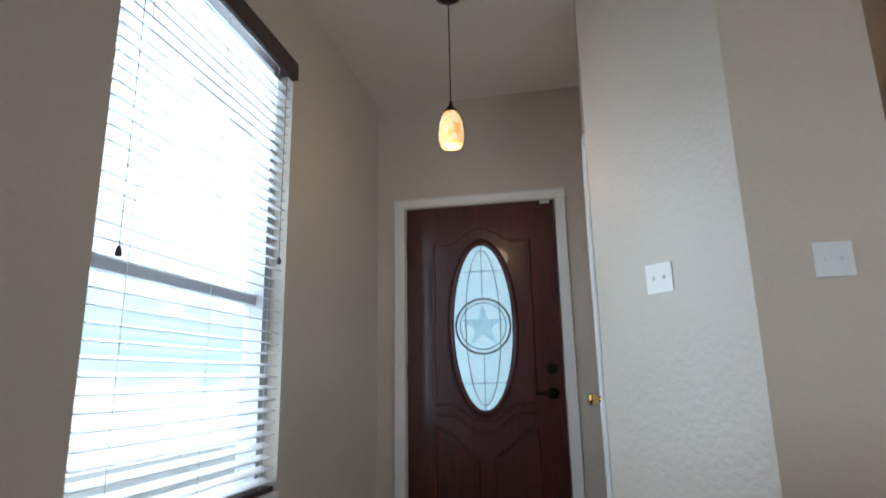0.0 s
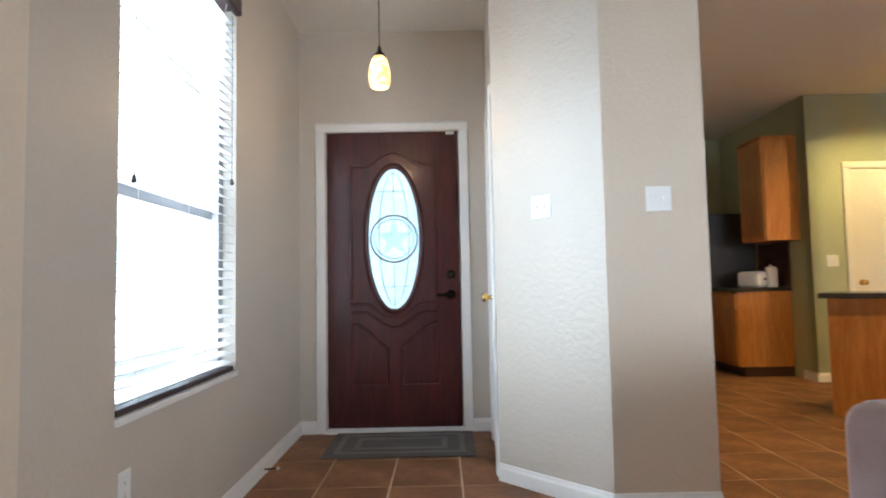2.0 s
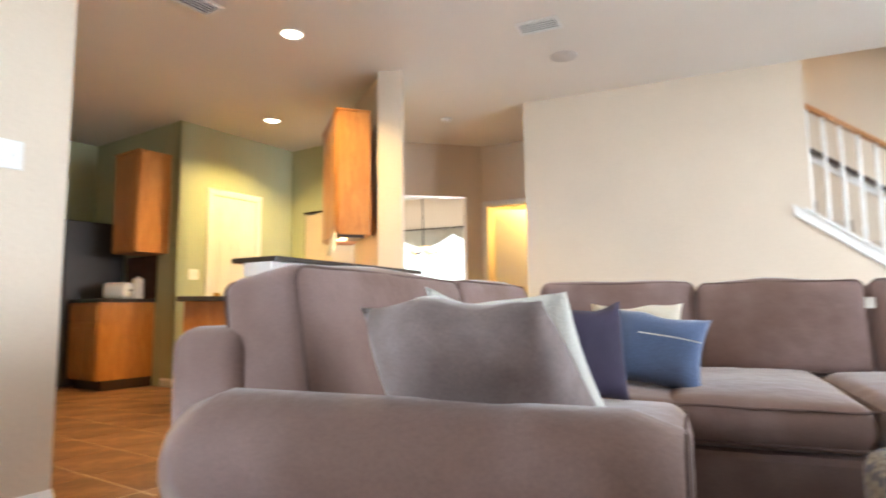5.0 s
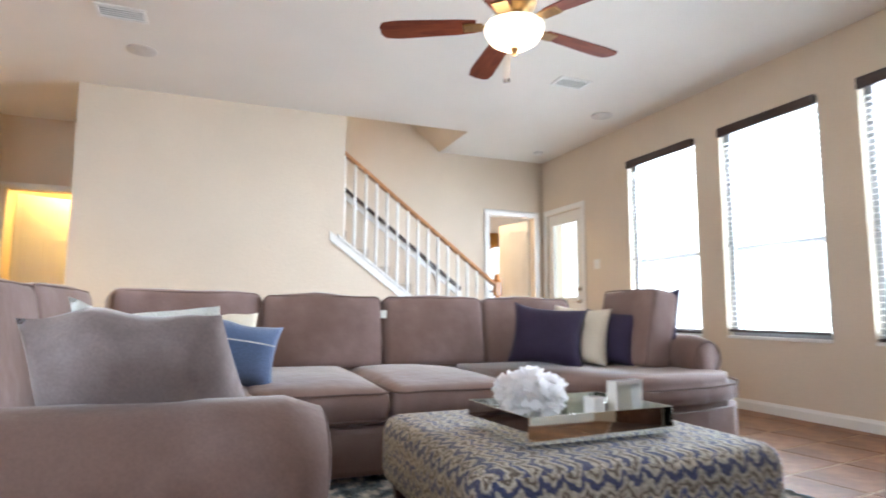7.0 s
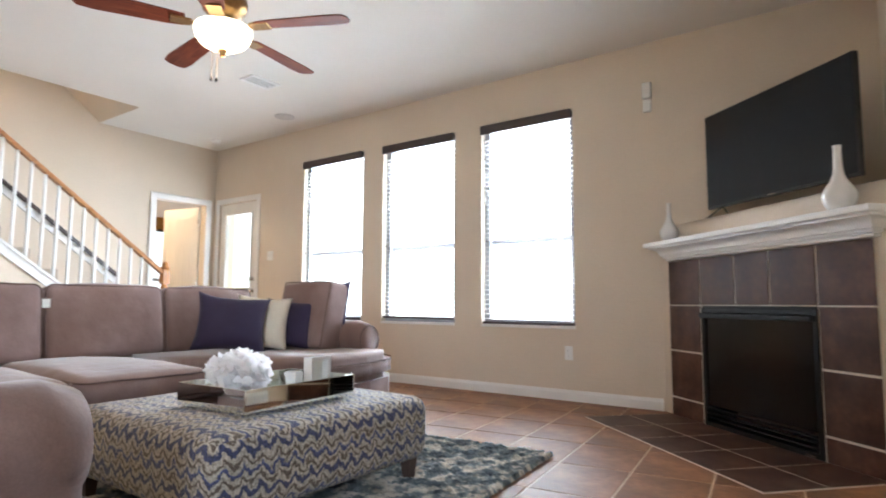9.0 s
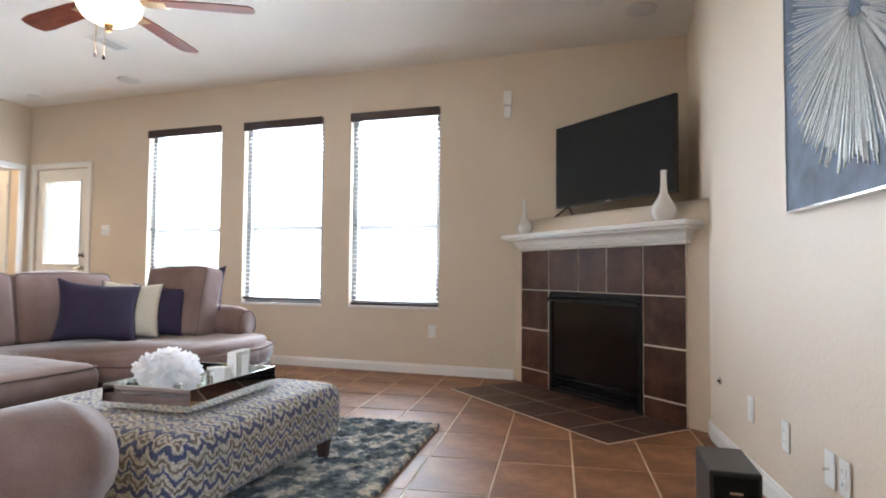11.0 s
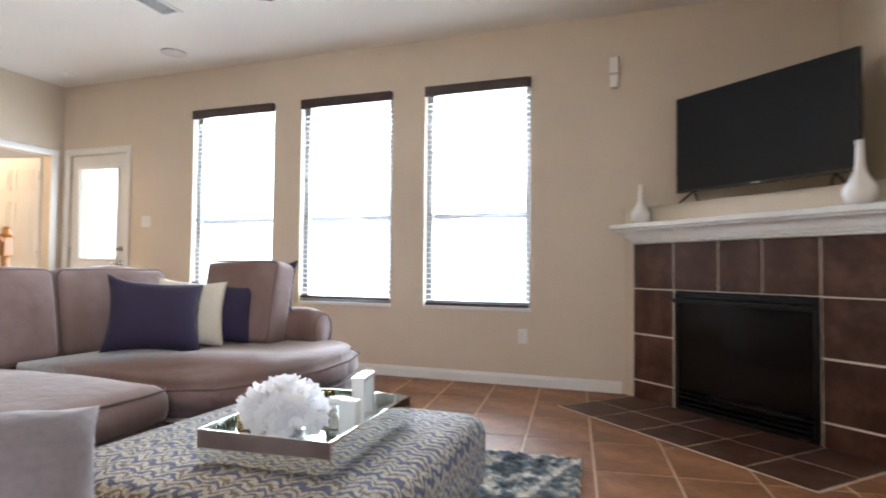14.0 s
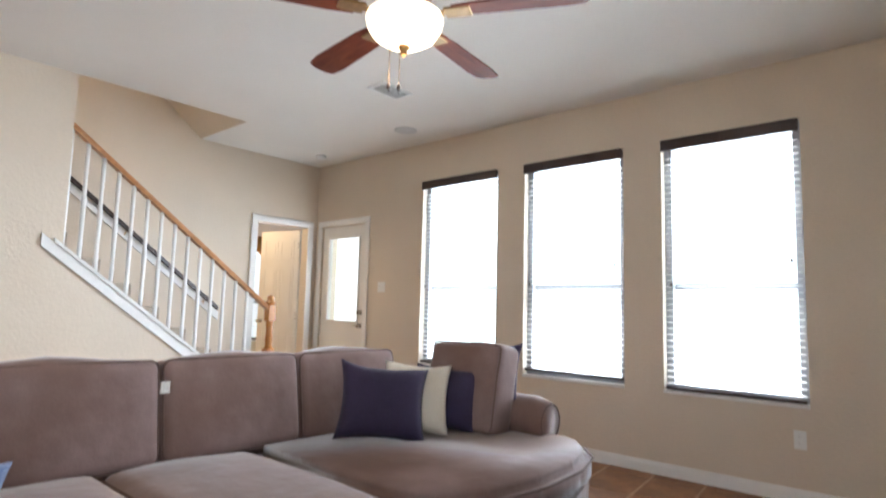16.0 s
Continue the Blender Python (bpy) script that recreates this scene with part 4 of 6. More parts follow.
cove = [(0.068 + 0.05 * (1 - math.cos(math.radians(a_))), 1.142 + 0.046 * math.sin(math.radians(a_))) for a_ in range(0, 91, 15)]
part("crown_moulding", mitred([(0.022, 1.102), (0.030, 1.104), (0.034, 1.112), (0.030, 1.120), (0.046, 1.122), (0.052, 1.130), (0.052, 1.138), (0.066, 1.140)] + cove + [(0.130, 1.190), (0.132, 1.203)], 0.035, 1.63, 0.0118), white_trim, fire, "white painted crown moulding")
part("mantel_shelf", mitred([(0.150, 1.2035), (0.158, 1.207), (0.160, 1.214), (0.160, 1.230), (0.157, 1.236), (0.152, 1.238)], 0.035, 1.63, 0.0118), white_trim, fire, "white painted mantel shelf")
# hearth
hearth = thing("hearth", "dark brown tiled hearth, flush with the floor", "hearth", FP, kind="structure")
part("bed", box(-0.02, -0.68, -0.02, 1.66, -0.01, 0.0025), tile_joint, hearth)
for i in range(5):
    for j in range(2):
        x0, y0 = -0.015 + i * 0.334, -0.675 + j * 0.334
        part("tile", box(x0 + 0.004, y0 + 0.004, -0.004, x0 + 0.329, y0 + 0.329, 0.004, 0.0012, 1), brown_tile, hearth)

# television on the ledge
tv = thing("television", "flat black television on two metal feet, switched off", "television", FP @ pose(0.81, 0.19, LEDGE + 0.004, 0, 0, 1.5))
part("cabinet", box(-0.585, 0.0, 0.095, 0.585, 0.035, 0.765, 0.004), black_plastic, tv)
part("screen", box(-0.577, -0.003, 0.108, 0.577, 0.0, 0.757), screen_black, tv, "glossy black screen")
part("back_box", box(-0.36, 0.035, 0.12, 0.36, 0.07, 0.5, 0.01), black_plastic, tv)
part("logo_bar", box(-0.03, -0.004, 0.099, 0.03, 0.0, 0.105), chrome, tv)
for s in (-1, 1):
    for y in (-0.10, 0.12):
        part("foot", tube((s * 0.45, 0.015, 0.10), (s * 0.45 + s * 0.035, y, 0.006), 0.007, 8), black_plastic, tv)


def vase(m, h, r, label):
    root = thing("vase", label, "vase", m, group="white bottle vases on the mantel")
    pr = [(r * 0.5, 0.0), (r * 0.66, 0.004), (r * 0.92, 0.12 * h), (r, 0.21 * h), (r * 0.95, 0.28 * h), (r * 0.78, 0.36 * h), (r * 0.5, 0.46 * h), (r * 0.32, 0.56 * h), (r * 0.26, 0.65 * h), (r * 0.24, 0.75 * h), (r * 0.22, 0.95 * h), (r * 0.27, h), (r * 0.17, h), (r * 0.15, 0.8 * h)]
    part("body", lathe(pr, 24), ceramic, root, "", True)
    return root


vase(FP @ pose(0.13, -0.075, 1.238), 0.275, 0.066, "small white ceramic bottle vase on the mantel")
vase(FP @ pose(1.53, -0.075, 1.238), 0.32, 0.076, "tall white ceramic bottle vase on the mantel")

# ---- stairs ----
st = thing("staircase", "carpeted staircase with white stringer, balusters and oak rail", "stairs", kind="structure")


def slanted(x0, x1, y0, y1, dz0, dz1, floor=None):
    """A board that follows the stairs' pitch between y0 and y1, from dz0 to dz1 above the line of the nosings."""
    bm = bmesh.new()
    za, zb = (y0 - FOOT) * SLOPE, (y1 - FOOT) * SLOPE
    lo = (floor, floor) if floor is not None else (za + dz0, zb + dz0)
    pts = [(y0, lo[0]), (y1, lo[1]), (y1, zb + dz1), (y0, max(za + dz1, lo[0] + 0.001))]
    a = [bm.verts.new((x0, y, z)) for y, z in pts]
    b = [bm.verts.new((x1, y, z)) for y, z in pts]
    bm.faces.new(a[::-1])
    bm.faces.new(b)
    for i in range(4):
        bm.faces.new((a[i], a[(i + 1) % 4], b[(i + 1) % 4], b[i]))
    return bm


part("stringer", slanted(STAIR - 0.018, STAIR + 0.03, FOOT + 0.02, -0.72, -0.02, 0.075), white_trim, st, "white painted stringer board")
part("stringer_cap", slanted(STAIR - 0.03, STAIR + 0.115, FOOT + 0.02, -0.80, 0.075, 0.105), white_trim, st)
rise, run = 0.183, 0.183 / SLOPE
for k in range(15):
    y0 = FOOT - 0.10 + k * run
    part("step", box(STAIR + 0.102, y0, 0, EAST - 0.002, y0 + run + 0.02, rise * (k + 1), 0.008, 1) if k < 14 else box(STAIR + 0.102, y0, 0, EAST - 0.002, 1.1, rise * (k + 1)), carpet, st)
RAIL0, RAIL1 = (-2.62, 1.11), (-0.80, 2.505)
for k in range(14):
    y = -0.868 - k * 0.118
    zb = (y - FOOT) * SLOPE + 0.105
    zt = RAIL0[1] + (y - RAIL0[0]) * (RAIL1[1] - RAIL0[1]) / (RAIL1[0] - RAIL0[0]) - 0.02
    h = zt - zb
    pr = [(0.016, 0), (0.016, 0.12 * h), (0.019, 0.13 * h), (0.014, 0.15 * h), (0.018, 0.45 * h), (0.013, 0.72 * h), (0.018, 0.75 * h), (0.012, 0.77 * h), (0.016, 0.79 * h), (0.016, h)]
    part("baluster", lathe(pr, 10), white_trim, st, "", True, pose(STAIR + 0.05, y, zb))
bm = bmesh.new()
pts = [(-0.03, -0.02), (0.03, -0.02), (0.034, 0.005), (0.022, 0.03), (-0.022, 0.03), (-0.034, 0.005)]
ends = []
for y, z in (RAIL0, RAIL1):
    ends.append([bm.verts.new((STAIR + 0.05 + a, y, z + b)) for a, b in pts])
for i in range(6):
    bm.faces.new((ends[0][i], ends[0][(i + 1) % 6], ends[1][(i + 1) % 6], ends[1][i]))
bm.faces.new(ends[0][::-1])
bm.faces.new(ends[1])
part("handrail", bm, oak_rail, st, "stained oak handrail")
nw = bmesh.new()
add_box(nw, -0.045, -0.045, 0, 0.045, 0.045, 0.72, 0.006, 1)
add_box(nw, -0.04, -0.04, 0.98, 0.04, 0.04, 1.14, 0.006, 1)
part("newel_block", nw, oak, st, "oak newel post", False, pose(STAIR + 0.05, -2.66, 0))
part("newel_turning", lathe([(0.04, 0.72), (0.03, 0.76), (0.036, 0.80), (0.028, 0.90), (0.036, 0.95), (0.03, 0.98)], 16), oak, st, "", True, pose(STAIR + 0.05, -2.66, 0))
part("newel_cap", lathe([(0.036, 1.14), (0.05, 1.15), (0.05, 1.165), (0.03, 1.18), (0.035, 1.20), (0.028, 1.22), (0.004, 1.232)], 16), oak, st, "", True, pose(STAIR + 0.05, -2.66, 0))
wr = thing("wall_handrail", "dark wooden wall handrail on a white board", "handrail", kind="structure")
bm = bmesh.new()
for (ya, za), (yb, zb), x0, x1, dz0, dz1, which in (((-2.55, 1.09), (-0.9, 2.365), EAST - 0.07, EAST - 0.03, -0.02, 0.02, 0),):
    a = [bm.verts.new((x, ya, za + d)) for x, d in ((x0, dz0), (x1, dz0), (x1, dz1), (x0, dz1))]
    b = [bm.verts.new((x, yb, zb + d)) for x, d in ((x0, dz0), (x1, dz0), (x1, dz1), (x0, dz1))]
    for i in range(4):
        bm.faces.new((a[i], a[(i + 1) % 4], b[(i + 1) % 4], b[i]))
    bm.faces.new(a[::-1])
    bm.faces.new(b)
part("rail", bm, dark_wood, wr)
bm = bmesh.new()
a = [bm.verts.new((x, -2.58, 1.0 + d)) for x, d in ((EAST - 0.02, -0.04), (EAST - 0.001, -0.04), (EAST - 0.001, 0.05), (EAST - 0.02, 0.05))]
b = [bm.verts.new((x, -0.9, 2.30 + d)) for x, d in ((EAST - 0.02, -0.04), (EAST - 0.001, -0.04), (EAST - 0.001, 0.05), (EAST - 0.02, 0.05))]
for i in range(4):
    bm.faces.new((a[i], a[(i + 1) % 4], b[(i + 1) % 4], b[i]))
bm.faces.new(a[::-1])
bm.faces.new(b)
part("backing_board", bm, white_trim, wr, "white painted backing board")
for y, z in ((-2.4, 1.19), (-1.6, 1.81), (-1.0, 2.27)):
    part("bracket", tube((EAST - 0.05, y, z - 0.02), (EAST - 0.018, y, z - 0.05), 0.006, 6), brass, wr)
point_lamp("upstairs_lamp", (6.9, 0.9, 4.3), 45, (1.0, 0.8, 0.55), 0.1)

# ---- ceiling fixtures ----


def can_light(x, y):
    root = thing("recessed_light", "round white recessed ceiling light, lit warm", "lamp", pose(x, y, CEIL), group="recessed kitchen lights")
    part("trim_ring", lathe([(0.075, -0.001), (0.095, -0.004), (0.10, -0.012), (0.085, -0.014), (0.075, -0.006)], 28), plastic_white, root, "", True)
    part("lens", lathe([(0.074, -0.008), (0.04, -0.012), (0.001, -0.014)], 24), can_glow, root, "glowing lens", True)
    d = bpy.data.lights.new("can_lamp", "SPOT")
    d.energy, d.color, d.spot_size, d.spot_blend, d.shadow_soft_size = 205, (1.0, 0.68, 0.24), radians(142), 0.7, 0.06
    new("can_lamp", d).location = (x, y, CEIL - 0.03)
    return root


can_light(4.216, 2.767)
can_light(5.75, 4.22)


def vent(m, w=0.32, d=0.2):
    root = thing("ceiling_vent", "white louvred metal air vent in the ceiling", "vent", m, group="ceiling vents")
    bm = bmesh.new()
    for x0, x1, y0, y1 in ((-w / 2, w / 2, -d / 2, -d / 2 + 0.025), (-w / 2, w / 2, d / 2 - 0.025, d / 2), (-w / 2, -w / 2 + 0.025, -d / 2 + 0.025, d / 2 - 0.025), (w / 2 - 0.025, w / 2, -d / 2 + 0.025, d / 2 - 0.025)):
        add_box(bm, x0, y0, -0.012, x1, y1, 0, 0.003, 1)
    part("frame", bm, plastic_white, root)
    part("backing", box(-w / 2 + 0.02, -d / 2 + 0.02, -0.003, w / 2 - 0.02, d / 2 - 0.02, -0.001), black_plastic, root)
    for k in range(5):
        y = -d / 2 + 0.04 + k * (d - 0.08) / 4
        part("slat", box(-w / 2 + 0.026, -0.0045, -0.0006, w / 2 - 0.026, 0.0045, 0.0006), plastic_white, root, "", False, pose(0, y, -0.009, 75))
    return root


vent(pose(4.87, 1.04, CEIL, 0, 0, 90))
vent(pose(4.75, -2.55, CEIL, 0, 0, 90))
vent(pose(3.58, 3.07, CEIL, 0, 0, -10))


def ceiling_speaker(x, y):
    root = thing("ceiling_speaker", "round flush white speaker grille in the ceiling", "speaker", pose(x, y, CEIL), group="ceiling speakers")
    part("grille", lathe([(0.11, 0), (0.11, -0.006), (0.10, -0.009), (0.001, -0.010)], 32), mat("grille_white", (0.6, 0.58, 0.55), 0.7) if "grille_white" not in MATS else MATS["grille_white"], root, "", True)
    return root


ceiling_speaker(5.475, 0.975)
ceiling_speaker(5.385, -3.355)
ceiling_speaker(0.45, -3.20)


def smoke_alarm(x, y):
    root = thing("smoke_alarm", "small round white smoke alarm on the ceiling", "smoke alarm", pose(x, y, CEIL))
    part("base", lathe([(0.06, 0), (0.06, -0.012), (0.052, -0.03), (0.03, -0.036), (0.001, -0.037)], 24), plastic_white, root, "", True)


smoke_alarm(6.86, -3.46)
smoke_alarm(6.53, 2.48)

# ceiling fan
fan = thing("ceiling_fan", "bronze ceiling fan with five wooden blades and a lit glass bowl", "fan", pose(3.08, -1.07, 0))
part("canopy", lathe([(0.07, CEIL), (0.07, CEIL - 0.02), (0.05, CEIL - 0.06), (0.02, CEIL - 0.075)], 24), bronze, fan, "", True)
part("downrod", tube((0, 0, 2.50), (0, 0, CEIL - 0.06), 0.013, 12), bronze, fan)
part("motor", lathe([(0.02, 2.53), (0.07, 2.52), (0.115, 2.485), (0.125, 2.44), (0.115, 2.40), (0.08, 2.375), (0.06, 2.36), (0.06, 2.33), (0.09, 2.315), (0.1, 2.30), (0.001, 2.30)], 32), mat("antique_brass", (0.30, 0.18, 0.07), 0.35, 1.0, grain=(40, 0.15)), fan, "", True)
part("bowl", lathe([(0.152, 2.298), (0.156, 2.285), (0.148, 2.25), (0.125, 2.215), (0.085, 2.19), (0.04, 2.178), (0.001, 2.175)], 32), lamp_glass, fan, "frosted glass bowl, lit", True)
part("finial", lathe([(0.022, 2.178), (0.024, 2.165), (0.012, 2.155), (0.016, 2.145), (0.004, 2.132)], 16), MATS["antique_brass"], fan, "", True)
for k in range(5):
    a = -9 + 72 * k
    bl_root = pose(0, 0, 2.30, 0, 0, a)
    bm = bmesh.new()
    for x0, x1, w in ((0.085, 0.17, 0.016), (0.165, 0.27, 0.04)):
        add_box(bm, x0, -w, -0.006, x1, w, 0.004, 0.003, 1)
    part("blade_iron", bm, MATS["antique_brass"], fan, "brass blade iron", False, bl_root)
    bm = bmesh.new()
    out = [(0.20, -0.05), (0.30, -0.062), (0.62, -0.074), (0.70, -0.064), (0.72, -0.03), (0.72, 0.03), (0.70, 0.064), (0.62, 0.074), (0.30, 0.062), (0.20, 0.05)]
    add_prism(bm, out, 0.004, 0.011)
    part("blade", bm, blade_wood, fan, "reddish brown wooden blade", False, bl_root @ pose(0, 0, 0, 9, 0, 0))
for dx, dy, z in ((0.05, 0.03, 2.03), (-0.03, 0.05, 2.0)):
    part("pull_chain", tube((dx, dy, z), (dx, dy, 2.30), 0.0016, 5), MATS["antique_brass"], fan)
    part("pull_knob", lathe([(0.003, 0.03), (0.008, 0.02), (0.009, 0.008), (0.002, 0)], 10), dark_wood, fan, "", True, pose(dx, dy, z - 0.03))
point_lamp("fan_lamp", (3.08, -1.07, 2.08), 9, (1.0, 0.82, 0.6), 0.14)
point_lamp("fan_up_lamp", (3.08, -1.07, 2.60), 7, (1.0, 0.82, 0.6), 0.1)

# pendant
px, py = E(0.69, -1.07)
pen = thing("pendant_lamp", "small amber art-glass pendant lamp on a black cord, lit", "lamp", pose(px, py, 0))
part("canopy", lathe([(0.062, CEIL), (0.062, CEIL - 0.012), (0.03, CEIL - 0.03), (0.005, CEIL - 0.034)], 20), bronze, pen, "", True)
part("cord", tube((0, 0, 2.26), (0, 0, CEIL - 0.02), 0.003, 6), black_plastic, pen)
part("socket_cap", lathe([(0.008, 2.29), (0.012, 2.265), (0.028, 2.245), (0.03, 2.232), (0.01, 2.23)], 16), bronze, pen, "", True)
part("shade", lathe([(0.026, 2.238), (0.040, 2.218), (0.051, 2.185), (0.057, 2.14), (0.057, 2.105), (0.051, 2.075), (0.044, 2.066), (0.001, 2.066)], 24), pendant_glass, pen, "mottled amber glass shade", True)
point_lamp("pendant_bulb", (px, py, 2.0), 7, (1.0, 0.66, 0.34), 0.06)

# ---- sofa ----
sofa = thing("sectional_sofa", "large taupe microsuede sectional sofa with rolled arms", "sofa")


def cord(pts, r=0.0048, seg=6, closed=True):
    """A thin round cord along a closed loop of points."""
    bm = bmesh.new()
    n = len(pts)
    rings = []
    for i in range(n):
        d = (Vector(pts[(i + 1) % n]) - Vector(pts[i - 1])).normalized()
        q = d.to_track_quat("Z", "Y").to_matrix()
        rings.append([bm.verts.new(Vector(pts[i]) + q @ Vector((r * math.cos(2 * math.pi * k / seg), r * math.sin(2 * math.pi * k / seg), 0))) for k in range(seg)])
    for i in range(n):
        a, b = rings[i], rings[(i + 1) % n]
        off = min(range(seg), key=lambda o: (a[0].co - b[o].co).length)
        for k in range(seg):
            bm.faces.new((a[k], a[(k + 1) % seg], b[(k + 1 + off) % seg], b[(k + off) % seg]))
    return bm


def loop(w, d, r, fixed, plane, wob=0.004, seed=0):
    """A rounded rectangle w by d as points, in the xy plane at z = fixed or the xz plane at y = fixed."""
    out = []
    for cx_, cy_, a0 in ((w / 2 - r, d / 2 - r, 0), (-w / 2 + r, d / 2 - r, 90), (-w / 2 + r, -d / 2 + r, 180), (w / 2 - r, -d / 2 + r, 270)):
        for k in range(5):
            a = math.radians(a0 + 22.5 * k)
            out.append((cx_ + r * math.cos(a), cy_ + r * math.sin(a)))
        nx_, ny_ = {0: (-1, 0), 90: (0, -1), 180: (1, 0), 270: (0, 1)}[a0]
        run_ = (w if nx_ else d) - 2 * r
        for k in range(1, 10):
            out.append((out[-1][0] + nx_ * run_ / 10, out[-1][1] + ny_ * run_ / 10))
    pts_ = []
    for x, y in out:
        k = wob * noise.noise(Vector((x * 7, y * 7, seed)))
        pts_.append((x + k, y + k, fixed + k) if plane == "xy" else (x + k, fixed + k, y + k))
    return pts_


def soft(name, w, d, h, m, material=None, label="", r=0.07, puff=0.03, seed=0):
    c = part(name, soft_box(w, d, h, r, puff, seed), material or sofa_cloth, sofa, label, True, m)
    if "back" in name or "end" in name:
        for y in (-d / 2 + r * 0.35, d / 2 - r * 0.35):
            part("piping", cord([(x, y2, z + h / 2) for x, y2, z in loop(w - 0.012, h - 0.012, r, y, "xz", seed=seed)]), piping_shade_cloth, c)
    else:
        for z in (r * 0.4, h - r * 0.35):
            part("piping", cord(loop(w - 0.01, d - 0.01, r, z, "xy", seed=seed)), piping_shade_cloth, c)
    return c


def rolled_arm(name, length, m, h=0.62, r=0.13):
    """A sofa arm along x: a padded roll over an upright panel."""
    bm = bmesh.new()
    pr = []
    for k in range(15):
        a = math.radians(-50 + 280 * k / 14)
        pr.append((r * math.cos(a), h - r + r * math.sin(a)))
    pr = [(0.085, 0.05)] + pr + [(-0.085, 0.05)]
    rings = []
    for i in range(13):
        u = i / 12
        x = length * u
        k = 1 - 0.10 * max(0, abs(2 * u - 1) - 0.85) / 0.15
        rings.append([bm.verts.new((x, y * k, (z - 0.35) * k + 0.35)) for y, z in pr])
    n = len(pr)
    for a, b in zip(rings, rings[1:]):
        for j in range(n):
            bm.faces.new((a[j], b[j], b[(j + 1) % n], a[(j + 1) % n]))
    bm.faces.new(rings[0][::-1])
    bm.faces.new(rings[-1])
    arm = part(name, bm, sofa_cloth, sofa, "padded rolled arm", True, m)
    return arm


# bases
part("base", box(1.78, 0.22, 0.06, 3.2, 1.22, 0.28, 0.03), sofa_cloth, sofa)
part("base", box(3.08, -2.42, 0.06, 4.42, 1.22, 0.28, 0.03), sofa_cloth, sofa)
part("base", prism([(3.0, -1.10), (2.86, -1.3), (2.82, -1.7), (2.84, -2.05), (2.92, -2.32), (3.04, -2.47), (3.2, -2.52), (3.3, -2.52), (3.3, -1.10)], 0.06, 0.29), sofa_cloth, sofa)
# seat cushions
soft("seat_cushion", 1.16, 0.98, 0.17, pose(2.40, 0.62, 0.28), seed=1)
soft("seat_cushion", 0.95, 0.95, 0.17, pose(3.50, 0.60, 0.28), seed=2)
soft("seat_cushion", 1.06, 0.66, 0.17, pose(3.58, -0.10, 0.28), seed=3)
soft("seat_cushion", 1.06, 0.66, 0.17, pose(3.58, -0.76, 0.28), seed=4)
bm = bmesh.new()
outl = [(4.1, -1.10), (3.1, -1.10), (2.94, -1.18), (2.83, -1.40), (2.79, -1.70), (2.81, -2.05), (2.89, -2.31), (3.02, -2.46), (3.13, -2.52), (3.2, -2.52), (3.2, -2.38), (4.1, -2.38)]
add_prism(bm, outl, 0.285, 0.455)
bmesh.ops.bevel(bm, geom=list(bm.edges), offset=0.05, segments=4, affect="EDGES")
chaise = part("chaise_cushion", bm, sofa_cloth, sofa, "rounded chaise seat cushion", True)
seam = []
for (xa, ya), (xb, yb) in zip(outl, outl[1:] + outl[:1]):
    seam += [(xa + (xb - xa) * k / 6, ya + (yb - ya) * k / 6, 0.412) for k in range(6)]
part("piping", cord(seam), piping_shade_cloth, chaise)
# back frames and cushions
part("back_frame", box(4.22, -2.50, 0.06, 4.46, 1.30, 0.74, 0.06, 4), sofa_cloth, sofa, "", True)
part("back_frame", box(1.87, 1.06, 0.06, 4.40, 1.30, 0.735, 0.06, 4), sofa_cloth, sofa, "", True)
for k, (y0, y1) in enumerate(((0.08, -0.65), (-0.66, -1.36), (-1.37, -2.06))):
    soft("back_cushion", abs(y1 - y0), 0.22, 0.45, pose(4.14, (y0 + y1) / 2, 0.43, -9, 0, -90), r=0.042, puff=0.028, seed=10 + k, label="plump back cushion")
soft("back_cushion", 0.80, 0.22, 0.46, pose(4.06, 0.47, 0.43, -9, 0, -72), r=0.042, puff=0.028, seed=14)
soft("back_cushion", 1.02, 0.22, 0.45, pose(3.46, 0.98, 0.43, -9, 0, 0), r=0.042, puff=0.028, seed=15)
soft("back_cushion", 1.02, 0.24, 0.45, pose(2.42, 0.98, 0.42, -9, 0, 0), r=0.042, puff=0.028, seed=16)
soft("end_cushion", 0.52, 0.20, 0.50, pose(3.68, -2.24, 0.44, -12, 0, 180), r=0.03, puff=0.02, seed=17, label="loose taupe cushion leaning on the arm")
rolled_arm("arm", 0.93, pose(1.765, 0.12, 0, 0, 0, 90), 0.615)
rolled_arm("arm", 1.20, pose(3.23, -2.46, 0, 0, 0, 0), 0.655, 0.125)
for m_ in (pose(3.227, -2.46, 0.52, 0, 0, 90), pose(1.765, 0.117, 0.482, 0, 0, 0)):
    part("piping", ring_tube((0, 0), 0.098, 0.098, 0, 0.005, 28), piping_shade_cloth, sofa, "corded edge of the scroll arm", True, m_)
for x, y in ((1.75, 0.3), (1.75, 1.15), (4.3, 1.2), (4.3, -2.4), (3.2, -2.3), (3.2, 0.3)):
    part("foot", lathe([(0.03, 0), (0.035, 0.065)], 12), dark_wood, sofa, "", False, pose(x, y, 0))
part("care_tag", box(4.03, -0.665, 0.75, 4.035, -0.625, 0.80), white_cloth, sofa, "small white care tag")


